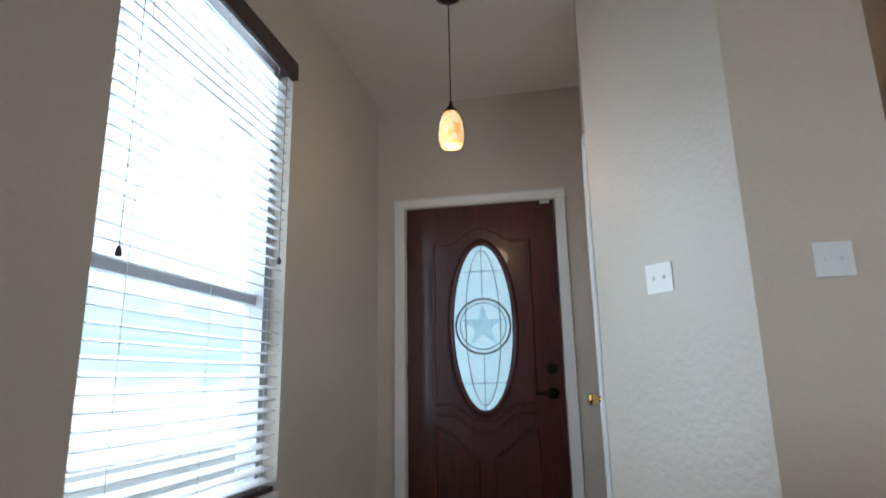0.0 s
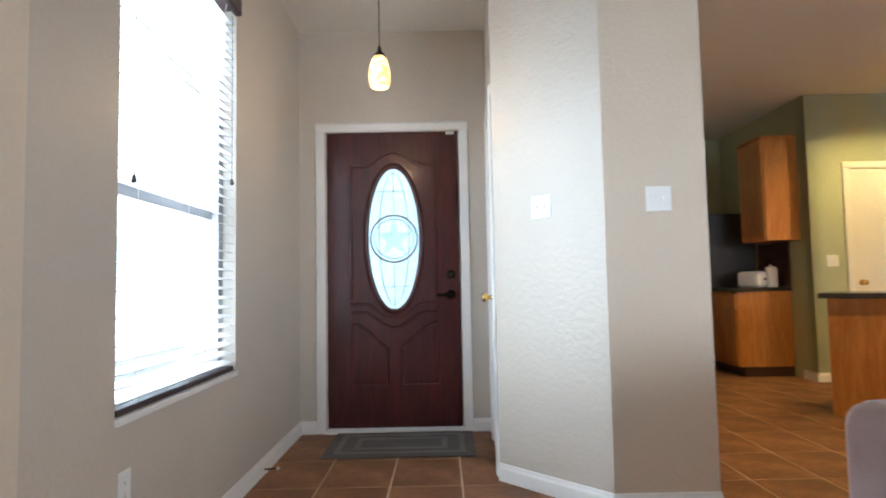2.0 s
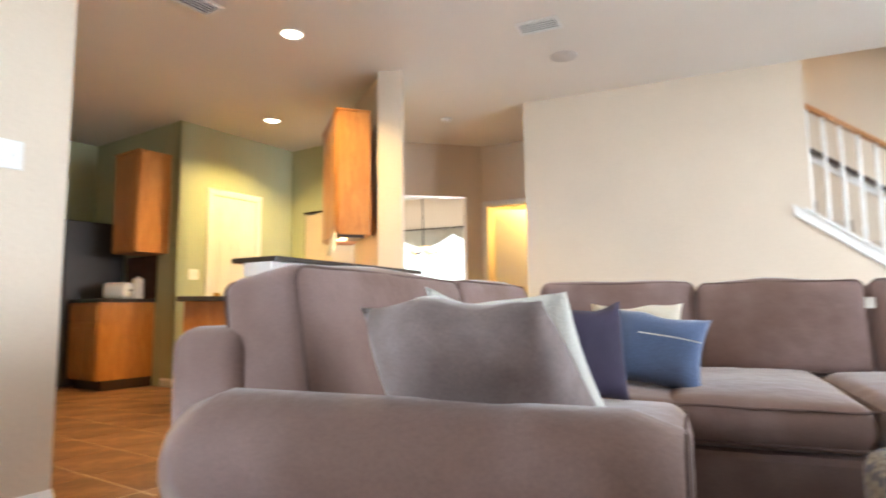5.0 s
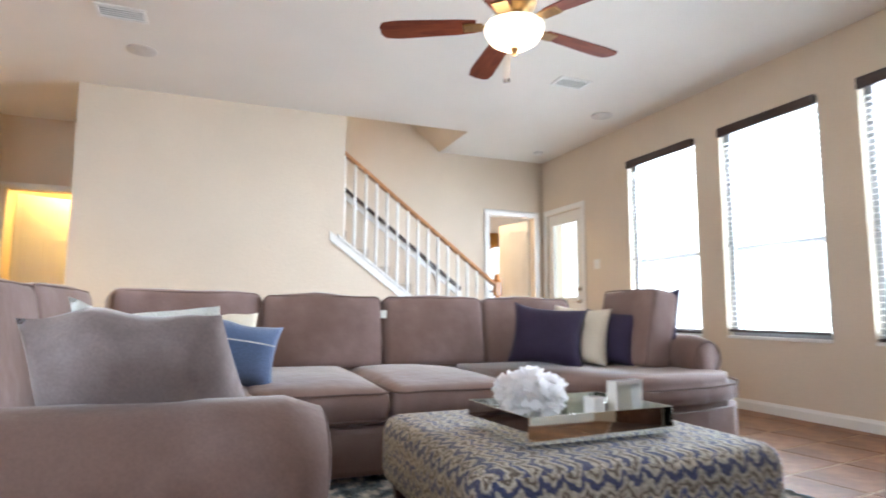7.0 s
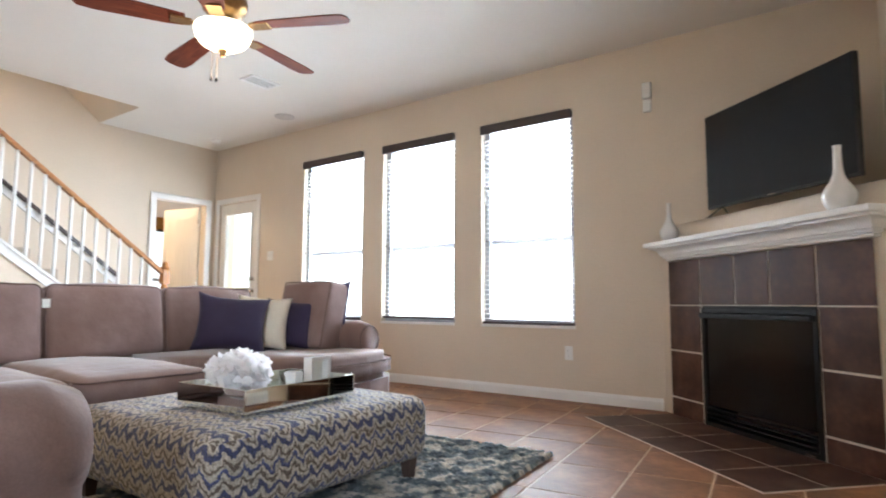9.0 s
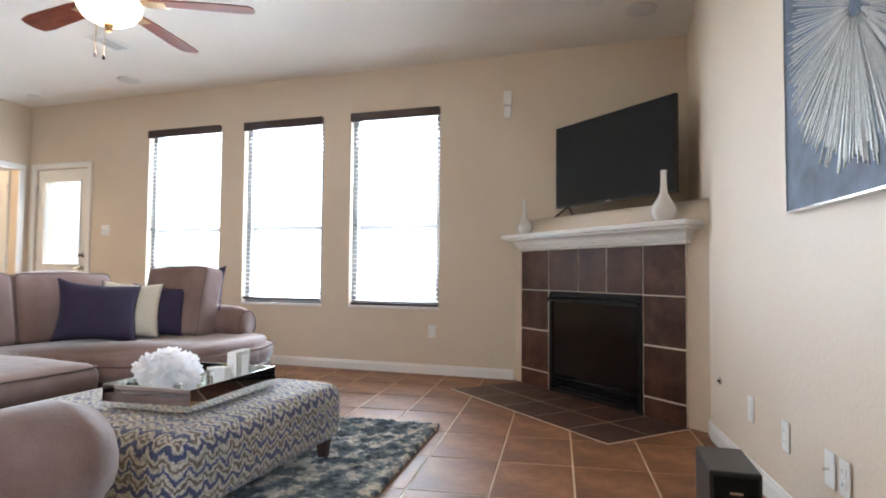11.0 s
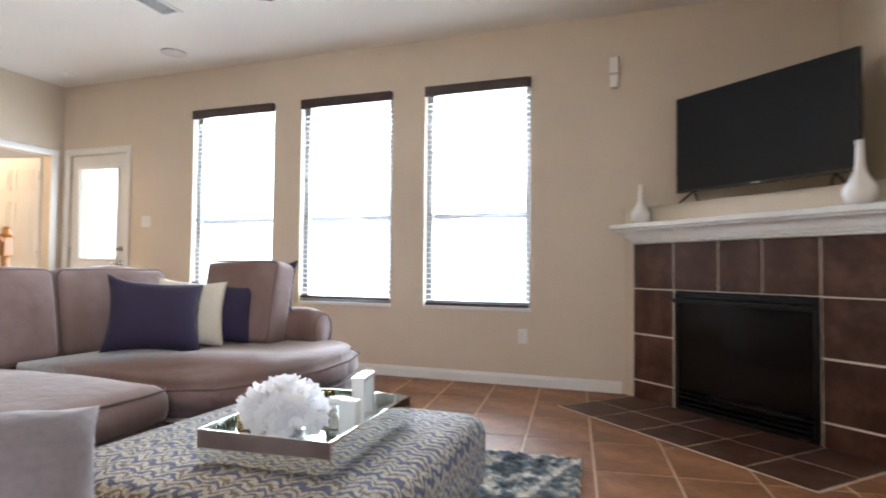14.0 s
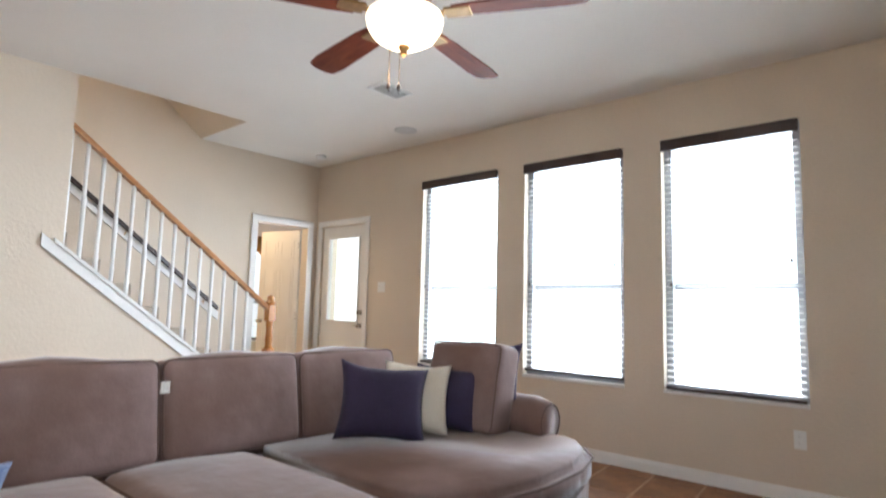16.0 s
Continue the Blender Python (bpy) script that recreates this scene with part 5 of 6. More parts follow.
def pillow_line(root, w, h, t, v0, u0, u1, material, draw=0.12):
    """A narrow woven line across the front of a pillow, lying on its surface."""
    bm = bmesh.new()
    cols_ = []
    for k in range(15):
        u = u0 + (u1 - u0) * k / 14
        col_ = []
        for v_ in (v0 - 0.018, v0 + 0.018):
            y = -(t / 2) * (((1 - abs(u) ** 3.2) * (1 - abs(v_) ** 3.2)) ** 0.55) * 1.08 - 0.004
            col_.append(bm.verts.new((u * w / 2, y, v_ * h / 2 + h / 2)))
        cols_.append(col_)
    for a, b in zip(cols_, cols_[1:]):
        bm.faces.new((a[0], b[0], b[1], a[1]))
    bmesh.ops.solidify(bm, geom=list(bm.faces), thickness=0.002)
    return part("woven_line", bm, material, root, "pale woven line", True)


def throw_pillow(label, w, h, t, m, material, seed, taper=1.0, skew=0.0, draw=0.12):
    root = thing("throw_pillow", label, "pillow", m)
    part("cover", pillow_mesh(w, h, t, 18, 1.0, seed, draw=draw, taper=taper, skew=skew), material, root, "", True)
    return root


throw_pillow("big taupe throw pillow propped beside the sofa arm", 0.47, 0.385, 0.20, pose(1.965, 0.435, 0.45, 31, 0, -93), grey_cloth, 1, 0.76, -0.06, 0.05)
throw_pillow("white knitted pillow on the sofa", 0.42, 0.385, 0.10, pose(2.13, 0.43, 0.45, 22, 0, -93), white_cloth, 2, 0.75, -0.05)
throw_pillow("navy velvet pillow on the sofa", 0.34, 0.33, 0.13, pose(2.80, 0.44, 0.452, -6, 0, -50), navy_cloth, 3)
throw_pillow("cream pillow tucked behind the blue one", 0.38, 0.34, 0.11, pose(3.42, 0.32, 0.452, -12, 0, -84), cream_cloth, 4)
denim = throw_pillow("faded denim blue pillow with a pale stripe", 0.38, 0.31, 0.13, pose(3.26, 0.27, 0.452, -18, 9, -92), denim_cloth, 5)
pillow_line(denim, 0.38, 0.31, 0.13, 0.28, -0.35, 0.85, white_cloth)
throw_pillow("navy velvet pillow against the sofa back", 0.48, 0.40, 0.15, pose(3.73, -1.62, 0.452, -18, 5, -126), navy_cloth, 6)
throw_pillow("cream pillow between two navy ones", 0.38, 0.40, 0.11, pose(3.72, -1.86, 0.452, -17, 4, -132), cream_cloth, 7)
throw_pillow("navy velvet pillow leaning on the end cushion", 0.40, 0.37, 0.13, pose(3.70, -2.06, 0.452, -16, 4, -150), navy_cloth, 8)
throw_pillow("navy pillow behind the end cushion", 0.40, 0.38, 0.10, pose(3.60, -2.38, 0.57, -8, 0, 180), navy_cloth, 9)

# ---- rug, ottoman and its tray ----
rug_mat = mat("rug_pile", (0.3, 0.3, 0.3), 0.95, grain=(25, 0.3), stain=(9, 0.3), bump=1.0, bump_scale=90)
nt = rug_mat.node_tree
vor = nt.nodes.new("ShaderNodeTexNoise")
vor.inputs["Scale"].default_value, vor.inputs["Detail"].default_value = 15, 9
tcn = nt.nodes.new("ShaderNodeTexCoord")
nt.links.new(tcn.outputs["Object"], vor.inputs["Vector"])
ramp = nt.nodes.new("ShaderNodeValToRGB")
ramp.color_ramp.interpolation = "EASE"
ramp.color_ramp.elements[0].position, ramp.color_ramp.elements[0].color = 0.36, (0.06, 0.085, 0.11, 1)
ramp.color_ramp.elements[1].position, ramp.color_ramp.elements[1].color = 0.60, (0.56, 0.53, 0.47, 1)
mide = ramp.color_ramp.elements.new(0.49)
mide.color = (0.18, 0.215, 0.235, 1)
nt.links.new(vor.outputs["Fac"], ramp.inputs[0])
nt.links.new(ramp.outputs[0], [n for n in nt.nodes if n.type == "VECT_MATH"][0].inputs[0])
rug = thing("rug", "shaggy blue, grey and cream rug on the tiled floor", "rug", pose(1.60, -2.10, 0.004, 0, 0, 5))
bm = bmesh.new()
RW, RD = 1.9, 2.5
nx, ny = 190, 250
vs = []
for i in range(nx + 1):
    row = []
    for j in range(ny + 1):
        x, y = RW * i / nx, RD * j / ny
        e = min(i, j, nx - i, ny - j)
        z = 0.004 if e == 0 else 0.024 + 0.012 * noise.noise(Vector((x * 38, y * 38, 0))) + 0.008 * noise.noise(Vector((x * 90, y * 90, 3)))
        k = 0.012 * noise.noise(Vector((x * 40, y * 40, 9)))
        row.append(bm.verts.new((x + k, y + 0.012 * noise.noise(Vector((x * 40, y * 40, 5))), z)))
    vs.append(row)
for i in range(nx):
    for j in range(ny):
        bm.faces.new((vs[i][j], vs[i + 1][j], vs[i + 1][j + 1], vs[i][j + 1]))
part("shag", bm, rug_mat, rug, "", False)
part("backing", box(0.01, 0.01, 0, RW - 0.01, RD - 0.01, 0.003), mat_grey, rug)

# woven zigzag cloth of the ottoman
zig = mat("zigzag_cloth", (0.4, 0.36, 0.3), 0.9, grain=(110, 0.5), stain=(4, 0.08), bump=0.4, bump_scale=260, sheen=0.3)
nt = zig.node_tree
tcn = nt.nodes.new("ShaderNodeTexCoord")
dist = nt.nodes.new("ShaderNodeTexNoise")
dist.inputs["Scale"].default_value, dist.inputs["Detail"].default_value = 14, 3
nt.links.new(tcn.outputs["Object"], dist.inputs["Vector"])
sep = nt.nodes.new("ShaderNodeSeparateXYZ")
nt.links.new(tcn.outputs["Object"], sep.inputs[0])


def op(kind, a, b=None):
    n = nt.nodes.new("ShaderNodeMath")
    n.operation = kind
    for k, v in enumerate((a, b)):
        if v is None:
            continue
        if isinstance(v, (int, float)):
            n.inputs[k].default_value = v
        else:
            nt.links.new(v, n.inputs[k])
    return n.outputs[0]


uvn = nt.nodes.new("ShaderNodeUVMap")
sep2 = nt.nodes.new("ShaderNodeSeparateXYZ")
nt.links.new(uvn.outputs[0], sep2.inputs[0])
zz = op("ABSOLUTE", op("SUBTRACT", op("FRACT", op("MULTIPLY", op("ADD", sep2.outputs["X"], op("MULTIPLY", op("SUBTRACT", dist.outputs["Fac"], 0.5), 0.03)), 15.0)), 0.5))
zz = op("POWER", op("MULTIPLY", zz, 2.0), 0.75)
v = op("ADD", sep2.outputs["Y"], op("MULTIPLY", zz, 0.034))
frag = nt.nodes.new("ShaderNodeTexNoise")
frag.inputs["Scale"].default_value, frag.inputs["Detail"].default_value = 46, 2
nt.links.new(tcn.outputs["Object"], frag.inputs["Vector"])
v = op("ADD", v, op("MULTIPLY", dist.outputs["Fac"], 0.045))
v = op("ADD", v, op("MULTIPLY", frag.outputs["Fac"], 0.045))
band = op("FRACT", op("MULTIPLY", v, 7.6))
ramp = nt.nodes.new("ShaderNodeValToRGB")
ramp.color_ramp.interpolation = "LINEAR"
els = ramp.color_ramp.elements
CREAM, NAVY, BROWN = (0.43, 0.39, 0.33, 1), (0.045, 0.055, 0.13, 1), (0.12, 0.092, 0.07, 1)
els[0].position, els[0].color = 0.0, CREAM
els[1].position, els[1].color = 1.0, CREAM
for p, c in ((0.07, CREAM), (0.10, NAVY), (0.24, NAVY), (0.27, CREAM), (0.36, CREAM), (0.39, BROWN), (0.45, BROWN), (0.48, CREAM), (0.57, CREAM), (0.60, NAVY), (0.70, (0.07, 0.09, 0.22, 1)), (0.73, CREAM), (0.82, CREAM), (0.85, BROWN), (0.92, BROWN), (0.95, CREAM)):
    e = els.new(p)
    e.color = c
nt.links.new(band, ramp.inputs[0])
nt.links.new(ramp.outputs[0], [n for n in nt.nodes if n.type == "VECT_MATH"][0].inputs[0])
ott = thing("ottoman", "square upholstered ottoman in blue and cream zigzag cloth", "ottoman", pose(2.36, -0.85, 0.012))
bm = soft_box(1.0, 1.08, 0.27, 0.065, 0.014, 3, 5)
bmesh.ops.recalc_face_normals(bm, faces=bm.faces)
uvl = bm.loops.layers.uv.new("weave")
for f in bm.faces:
    n = f.normal
    for lp in f.loops:
        x, y, z = lp.vert.co
        lp[uvl].uv = (x, y) if abs(n.z) > 0.6 else (x, z + 0.13) if abs(n.y) > abs(n.x) else (y, z + 0.13)
part("cushion", bm, zig, ott, "", True, pose(0, 0, 0.095))
for sx in (-1, 1):
    for sy in (-1, 1):
        part("leg", lathe([(0.025, 0.0), (0.04, 0.12)], 4), dark_wood, ott, "tapered dark wooden leg", False, pose(sx * 0.43, sy * 0.47, 0, 0, 0, 45))

TRAY = pose(2.24, -0.81, 0.396, 0, 0, 3)
tray = thing("mirror_tray", "rectangular mirrored glass tray on the ottoman", "tray", TRAY)
part("bottom", box(-0.19, -0.28, 0.004, 0.19, 0.28, 0.010), mirror, tray, "mirrored tray bottom")
tglass = mat("tray_mirror", (0.86, 0.89, 0.86), 0.03, 1.0, grain=(12, 0.03), stain=(5, 0.05))
for x0, y0, x1, y1 in ((-0.195, -0.285, 0.195, -0.28), (-0.195, 0.28, 0.195, 0.285), (-0.195, -0.28, -0.19, 0.28), (0.19, -0.28, 0.195, 0.28)):
    bm = box(x0, y0, 0.0, x1, y1, 0.085, 0.0015, 1)
    part("side", bm, tglass, tray, "mirrored glass side")
fl = thing("flower_bunch", "bunch of white artificial hydrangea flowers in the tray", "flowers", TRAY @ pose(0.03, 0.13, 0.010))
part("holder", lathe([(0.05, 0), (0.055, 0.02), (0.05, 0.05), (0.02, 0.055)], 16), chrome, fl, "", True)
rnd = random.Random(4)


def blossom(rad, count):
    """A full flower head: rings of cupped, notched petals that open from a small heart."""
    bm = bmesh.new()
    for k in range(count):
        f = (k + 0.5) / count
        ph, th = k * 2.39996, math.acos(1 - 1.55 * f)
        d = Vector((math.sin(th) * math.cos(ph), math.sin(th) * math.sin(ph), math.cos(th)))
        q = d.to_track_quat("Z", "Y").to_matrix()
        s_ = rad * rnd.uniform(0.42, 0.62)
        tw, lean = rnd.uniform(0, 6.28), rnd.uniform(0.2, 0.75)
        base = d * rad * 0.62
        rows_ = []
        for u, half in ((0.0, 0.25), (0.5, 0.55), (0.85, 0.62), (1.0, 0.4)):
            row = []
            for w_ in (-1, -0.33, 0.33, 1):
                lift = u * (1 - lean * 0.4) * s_ + 0.18 * s_ * w_ * w_ * u
                out_ = u * lean * s_ + rnd.uniform(-0.05, 0.05) * s_
                x_, y_ = out_, w_ * half * s_
                p_ = Vector((x_ * math.cos(tw) - y_ * math.sin(tw), x_ * math.sin(tw) + y_ * math.cos(tw), lift + rnd.uniform(-0.07, 0.07) * s_ * u))
                row.append(bm.verts.new(base + q @ p_))
            rows_.append(row)
        for a, b in zip(rows_, rows_[1:]):
            for m_ in range(3):
                bm.faces.new((a[m_], a[m_ + 1], b[m_ + 1], b[m_]))
    bmesh.ops.create_icosphere(bm, subdivisions=2, radius=rad * 0.72)
    return bm


for c in range(8):
    a = 2 * math.pi * c / 7
    at_ = (0.066 * math.cos(a), 0.066 * math.sin(a), 0.092 + 0.026 * (c % 2)) if c < 7 else (0, 0, 0.143)
    tilt = Vector((at_[0], at_[1], 0.05 if c < 7 else 1)).to_track_quat("Z", "Y").to_euler()
    part("blossom", blossom(0.054, 50), petal, fl, "", True, pose(*at_, *[math.degrees(v_) for v_ in tilt]))
cd = thing("candle_jar", "small silvered glass candle jar in the tray", "candle", TRAY @ pose(-0.02, -0.10, 0.010))
part("jar", lathe([(0.035, 0), (0.04, 0.005), (0.04, 0.075), (0.038, 0.08), (0.001, 0.08)], 20), chrome, cd, "", True)
part("lid", lathe([(0.04, 0.08), (0.04, 0.09), (0.001, 0.092)], 20), ceramic, cd, "", True)
bl1 = thing("white_block_candle", "short square white candle block in the tray", "candle", TRAY @ pose(-0.09, -0.04, 0.010))
part("wax", box(-0.028, -0.022, 0, 0.028, 0.022, 0.105, 0.005), ceramic, bl1)
bl2 = thing("picture_stand", "upright white box frame in the tray", "frame", TRAY @ pose(-0.06, -0.20, 0.010, 0, 0, -80))
bm = bmesh.new()
for x0, x1, z0, z1 in ((-0.07, -0.055, 0, 0.15), (0.055, 0.07, 0, 0.15), (-0.055, 0.055, 0, 0.015), (-0.055, 0.055, 0.135, 0.15)):
    add_box(bm, x0, -0.02, z0, x1, 0.02, z1)
part("box_frame", bm, ceramic, bl2)
part("picture", box(-0.056, 0.012, 0.014, 0.056, 0.018, 0.136), white_cloth, bl2)
br = thing("brass_spiral", "coiled brass ornament in the tray", "ornament", TRAY @ pose(0.13, 0.0, 0.010))
for k in range(6):
    part("coil", ring_tube((0, 0), 0.022, 0.022, 0, 0.004, 18), brass, br, "", True, pose(0, 0, 0.006 + 0.011 * k, 90))

# ---- west wall: art, plates, subwoofer ----
art = thing("wall_art", "blue canvas with a silver starburst in a thin frame", "painting", pose(-0.122, -0.71, 1.137, 0, 0, 97.4))
AW, AH = 1.01, 1.08
part("canvas", box(-AW / 2 + 0.007, -0.036, 0.007, AW / 2 - 0.007, -0.004, AH - 0.007), mat("canvas_blue", (0.095, 0.125, 0.185), 0.6, grain=(12, 0.25), stain=(3, 0.5), bump=0.4, bump_scale=200), art, "slate blue canvas")
for x0, x1, z0, z1 in ((-AW / 2, -AW / 2 + 0.007, 0, AH), (AW / 2 - 0.007, AW / 2, 0, AH), (-AW / 2 + 0.007, AW / 2 - 0.007, 0, 0.007), (-AW / 2 + 0.007, AW / 2 - 0.007, AH - 0.007, AH)):
    part("frame_rail", box(x0, -0.042, z0, x1, 0, z1), chrome, art, "thin silver frame")
silver = mat("silver_leaf", (0.48, 0.47, 0.44), 0.45, 0.6, grain=(60, 0.15), stain=(9, 0.15))
bm = bmesh.new()
add_box(bm, 0, -0.004, -0.0028, 1, 0, 0.0028)
for v_ in bm.verts:
    if v_.co.x < 0.5:
        v_.co.z *= 0.35
ray_mesh = None
for k in range(280):
    r0, r1 = rnd.uniform(0.03, 0.10), rnd.uniform(0.40, 0.485)
    m_ = pose(0, -0.036, 0.54, 0, -360 * k / 280 + rnd.uniform(-1, 1), 0) @ Matrix.Translation((r0, 0, 0)) @ Matrix.Diagonal((r1 - r0, 1, rnd.uniform(0.4, 0.8), 1))
    if ray_mesh is None:
        ray_mesh = part("ray", bm, silver, art, "silver-leaf ray", m=m_).data
    else:
        ro = new("ray", ray_mesh)
        ro.parent, ro.matrix_basis = art, m_
sub = thing("subwoofer", "black box subwoofer standing on the floor", "speaker", pose(0.212, -1.05, 0, 0, 0, 3))
part("box", box(-0.078, -0.145, 0.012, 0.078, 0.145, 0.278, 0.006), black_plastic, sub)
part("front_grille", box(-0.068, 0.145, 0.03, 0.068, 0.152, 0.265, 0.004), black_metal, sub)
part("logo_bar", box(-0.02, 0.152, 0.21, 0.02, 0.154, 0.218), chrome, sub)
for sx in (-1, 1):
    for sy in (-1, 1):
        part("foot", lathe([(0.014, 0), (0.014, 0.014)], 10), black_plastic, sub, "", False, pose(sx * 0.06, sy * 0.13, 0))
plate("wall_outlet", pose(0.0125, -1.746, 0.315, 0, 0, 97.4), "white blank plate low on the wall", 1, "rocker")
plate("wall_outlet", pose(-0.0385, -1.354, 0.30, 0, 0, 97.4), "white outlet low on the wall", 1, "outlet")
plate("wall_outlet", pose(-0.0845, -0.995, 0.294, 0, 0, 97.4), "white cable plate with a plug", 1, "coax")
plate("wall_outlet", pose(-0.097, -0.899, 0.296, 0, 0, 97.4), "white outlet low on the wall", 1, "outlet")
kv = thing("gas_valve", "small chrome gas key valve in the wall", "valve", pose(0.0755, -2.229, 0.352, 0, 0, 97.4))
part("rose", lathe([(0.02, 0), (0.018, 0.006), (0.008, 0.008)], 16), chrome, kv, "", True, pose(0, 0, 0, 90))
part("socket", tube((0, -0.007, 0), (0, -0.016, 0), 0.006, 8), black_metal, kv)
plate("wall_outlet", pose(2.245, SOUTH, 0.385, 0, 0, 180), "white outlet under the windows", 1, "outlet")
ms = thing("motion_sensor", "white two-piece alarm sensor high on the wall", "sensor", pose(1.555, SOUTH, 2.36, 0, 0, 180))
part("detector", box(-0.035, -0.04, 0.03, 0.035, 0, 0.16, 0.008), plastic_white, ms)
part("bracket", box(-0.03, -0.035, -0.075, 0.03, 0, 0.02, 0.006), plastic_white, ms)

# ---- entry things ----
mt = thing("door_mat", "grey woven door mat with bordered rectangles", "mat", EM(0.725, -0.33, 0.005))
part("mat_body", box(-0.46, -0.28, 0, 0.46, 0.28, 0.010, 0.003), mat_grey, mt)
for w, d in ((0.40, 0.22), (0.29, 0.13)):
    bm = bmesh.new()
    for x0, x1, y0, y1 in ((-w, w, -d, -d + 0.035), (-w, w, d - 0.035, d), (-w, -w + 0.035, -d + 0.035, d - 0.035), (w - 0.035, w, -d + 0.035, d - 0.035)):
        add_box(bm, x0, y0, 0.0101, x1, y1, 0.0125)
    part("woven_border", bm, mat_light, mt, "paler woven border")
am = along(E(1.285, -1.015), E(1.74, -1.49))
plate("wall_switch", am @ pose(0.31, 0, 1.39), "white double switch plate on the pale angled wall", 2)
plate("wall_switch", EM(1.985, -1.49, 1.385), "white double switch plate on the taupe wall", 2)
plate("wall_outlet", EM(0, -2.245, 0.40, 90), "white outlet under the entry window", 1, "outlet")
cb = thing("door_stop", "short spring door stop on the baseboard", "door stop", EM(0.0, -0.86, 0.03, 0))
part("spring", tube((0.014, 0, 0), (0.085, -0.01, 0.006), 0.005, 8), bronze, cb)
part("tip", tube((0.085, -0.01, 0.006), (0.097, -0.012, 0.007), 0.008, 8), plastic_white, cb)

# ---- kitchen ----
BARM = along((3.36, 2.18), (4.68, 2.07))
hw = tagged(part("wall_bar", box(0.03, 0.06, 0, 1.50, 0.20, 1.03), wall_paint, m=BARM), "beige half wall under the breakfast bar", "wall", kind="structure")
bt = thing("bar_top", "dark stone breakfast bar top on a half wall", "counter", BARM)
part("slab", box(0.0, 0.0, 1.045, 1.60, 0.34, 1.075, 0.006), counter_stone, bt)
part("apron", box(0.012, 0.03, 0.97, 1.50, 0.058, 1.044, 0.004), white_trim, bt, "white painted trim under the top")
part("apron", box(0.0, 0.03, 0.97, 0.028, 0.24, 1.044, 0.004), white_trim, bt)
col = tagged(part("column", prism([(5.10, 2.53), (5.165, 2.33), (5.30, 2.38), (5.24, 2.56)][::-1], 0, CEIL), wall_paint), "square drywall column at the end of the bar", "column", kind="structure")
wall("wall_cabinet", (5.24, 2.50), (5.78, 3.09), wall_paint, 0.08, label="drywall wall behind the hanging cabinet")


def raised_door(x0, x1, z0, z1, root, knob_at=None):
    d = part("door", box(x0, -0.02, z0, x1, 0.0, z1, 0.004, 1), oak, root, "raised-panel oak door")
    bm = bmesh.new()
    add_box(bm, x0 + 0.055, -0.026, z0 + 0.055, x1 - 0.055, -0.0195, z1 - 0.055, 0.005, 1)
    p = part("panel", bm, oak, d)
    p.parent = d
    return d


def upper_cabinet(m, w, h, depth, label):
    root = thing("wall_cabinet", label, "cabinet", m, group="oak wall cabinets")
    part("body", box(0, 0.0, 0, w, depth, h, 0.002, 1), oak, root)
    n = max(1, round(w / 0.42))
    for k in range(n):
        raised_door(0.012 + k * (w - 0.012) / n, (k + 1) * (w - 0.012) / n, 0.015, h - 0.015, root)
    part("crown", box(-0.01, -0.025, h, w + 0.01, depth, h + 0.02, 0.004), oak, root)
    return root


upper_cabinet(EM(4.31, 2.25, 1.40, -90), 0.47, 1.06, 0.345, "honey oak wall cabinet above the counter")
upper_cabinet(along((5.45, 3.32), (4.85, 2.76)) @ pose(0, 0, 1.40), 0.82, 1.06, 0.27, "honey oak wall cabinet beside the column")
bc = thing("base_cabinet", "honey oak base cabinet with drawer and door", "cabinet", EM(4.08, 2.58, 0, -90))
part("body", box(0, 0.0, 0.1, 0.58, 0.575, 0.885, 0.002, 1), oak, bc)
part("toe_kick", box(0, 0.06, 0, 0.57, 0.575, 0.1), dark_wood, bc)
for k in range(2):
    raised_door(0.01 + 0.287 * k, 0.283 + 0.287 * k, 0.12, 0.68, bc)
    part("drawer", box(0.01 + 0.287 * k, -0.02, 0.70, 0.283 + 0.287 * k, 0, 0.86, 0.004, 1), oak, bc)
ct = thing("countertop", "dark stone countertop on the oak base cabinet", "counter", EM(4.08, 2.58, 0.885, -90))
part("slab", box(0, -0.03, 0, 0.60, 0.577, 0.038, 0.004), counter_stone, ct)
bs = tagged(part("backsplash", box(0, 0.562, 0.925, 0.60, 0.572, 1.398), brown_tile, m=EM(4.08, 2.58, 0, -90)), "brown tiled backsplash above the counter", "tile", kind="structure")
kt = thing("toaster", "white rounded toaster on the dark counter", "toaster", EM(4.34, 2.16, 0.924, -60))
part("body", soft_box(0.26, 0.17, 0.17, 0.04, 0.005, 1, 2), plastic_white, kt, "", True)
part("slot", box(-0.10, -0.02, 0.172, 0.10, 0.02, 0.177), black_plastic, kt)
part("lever", box(0.13, -0.01, 0.08, 0.15, 0.01, 0.10, 0.003), black_plastic, kt)
kt2 = thing("canister", "white kitchen canister on the counter", "canister", EM(4.50, 2.08, 0.924))
part("pot", lathe([(0.055, 0), (0.06, 0.01), (0.06, 0.2), (0.05, 0.215), (0.02, 0.22), (0.012, 0.24)], 18), ceramic, kt2, "", True)
fr = thing("refrigerator", "dark grey refrigerator beside the cabinets", "refrigerator", EM(3.95, 3.38, 0.02, -90))
part("body", box(0, 0.06, 0, 0.76, 0.68, 1.76, 0.01), fridge_steel, fr)
part("door", box(0.005, 0, 0.02, 0.755, 0.058, 1.12, 0.012), fridge_steel, fr)
part("freezer_door", box(0.005, 0, 1.13, 0.755, 0.058, 1.75, 0.012), fridge_steel, fr)
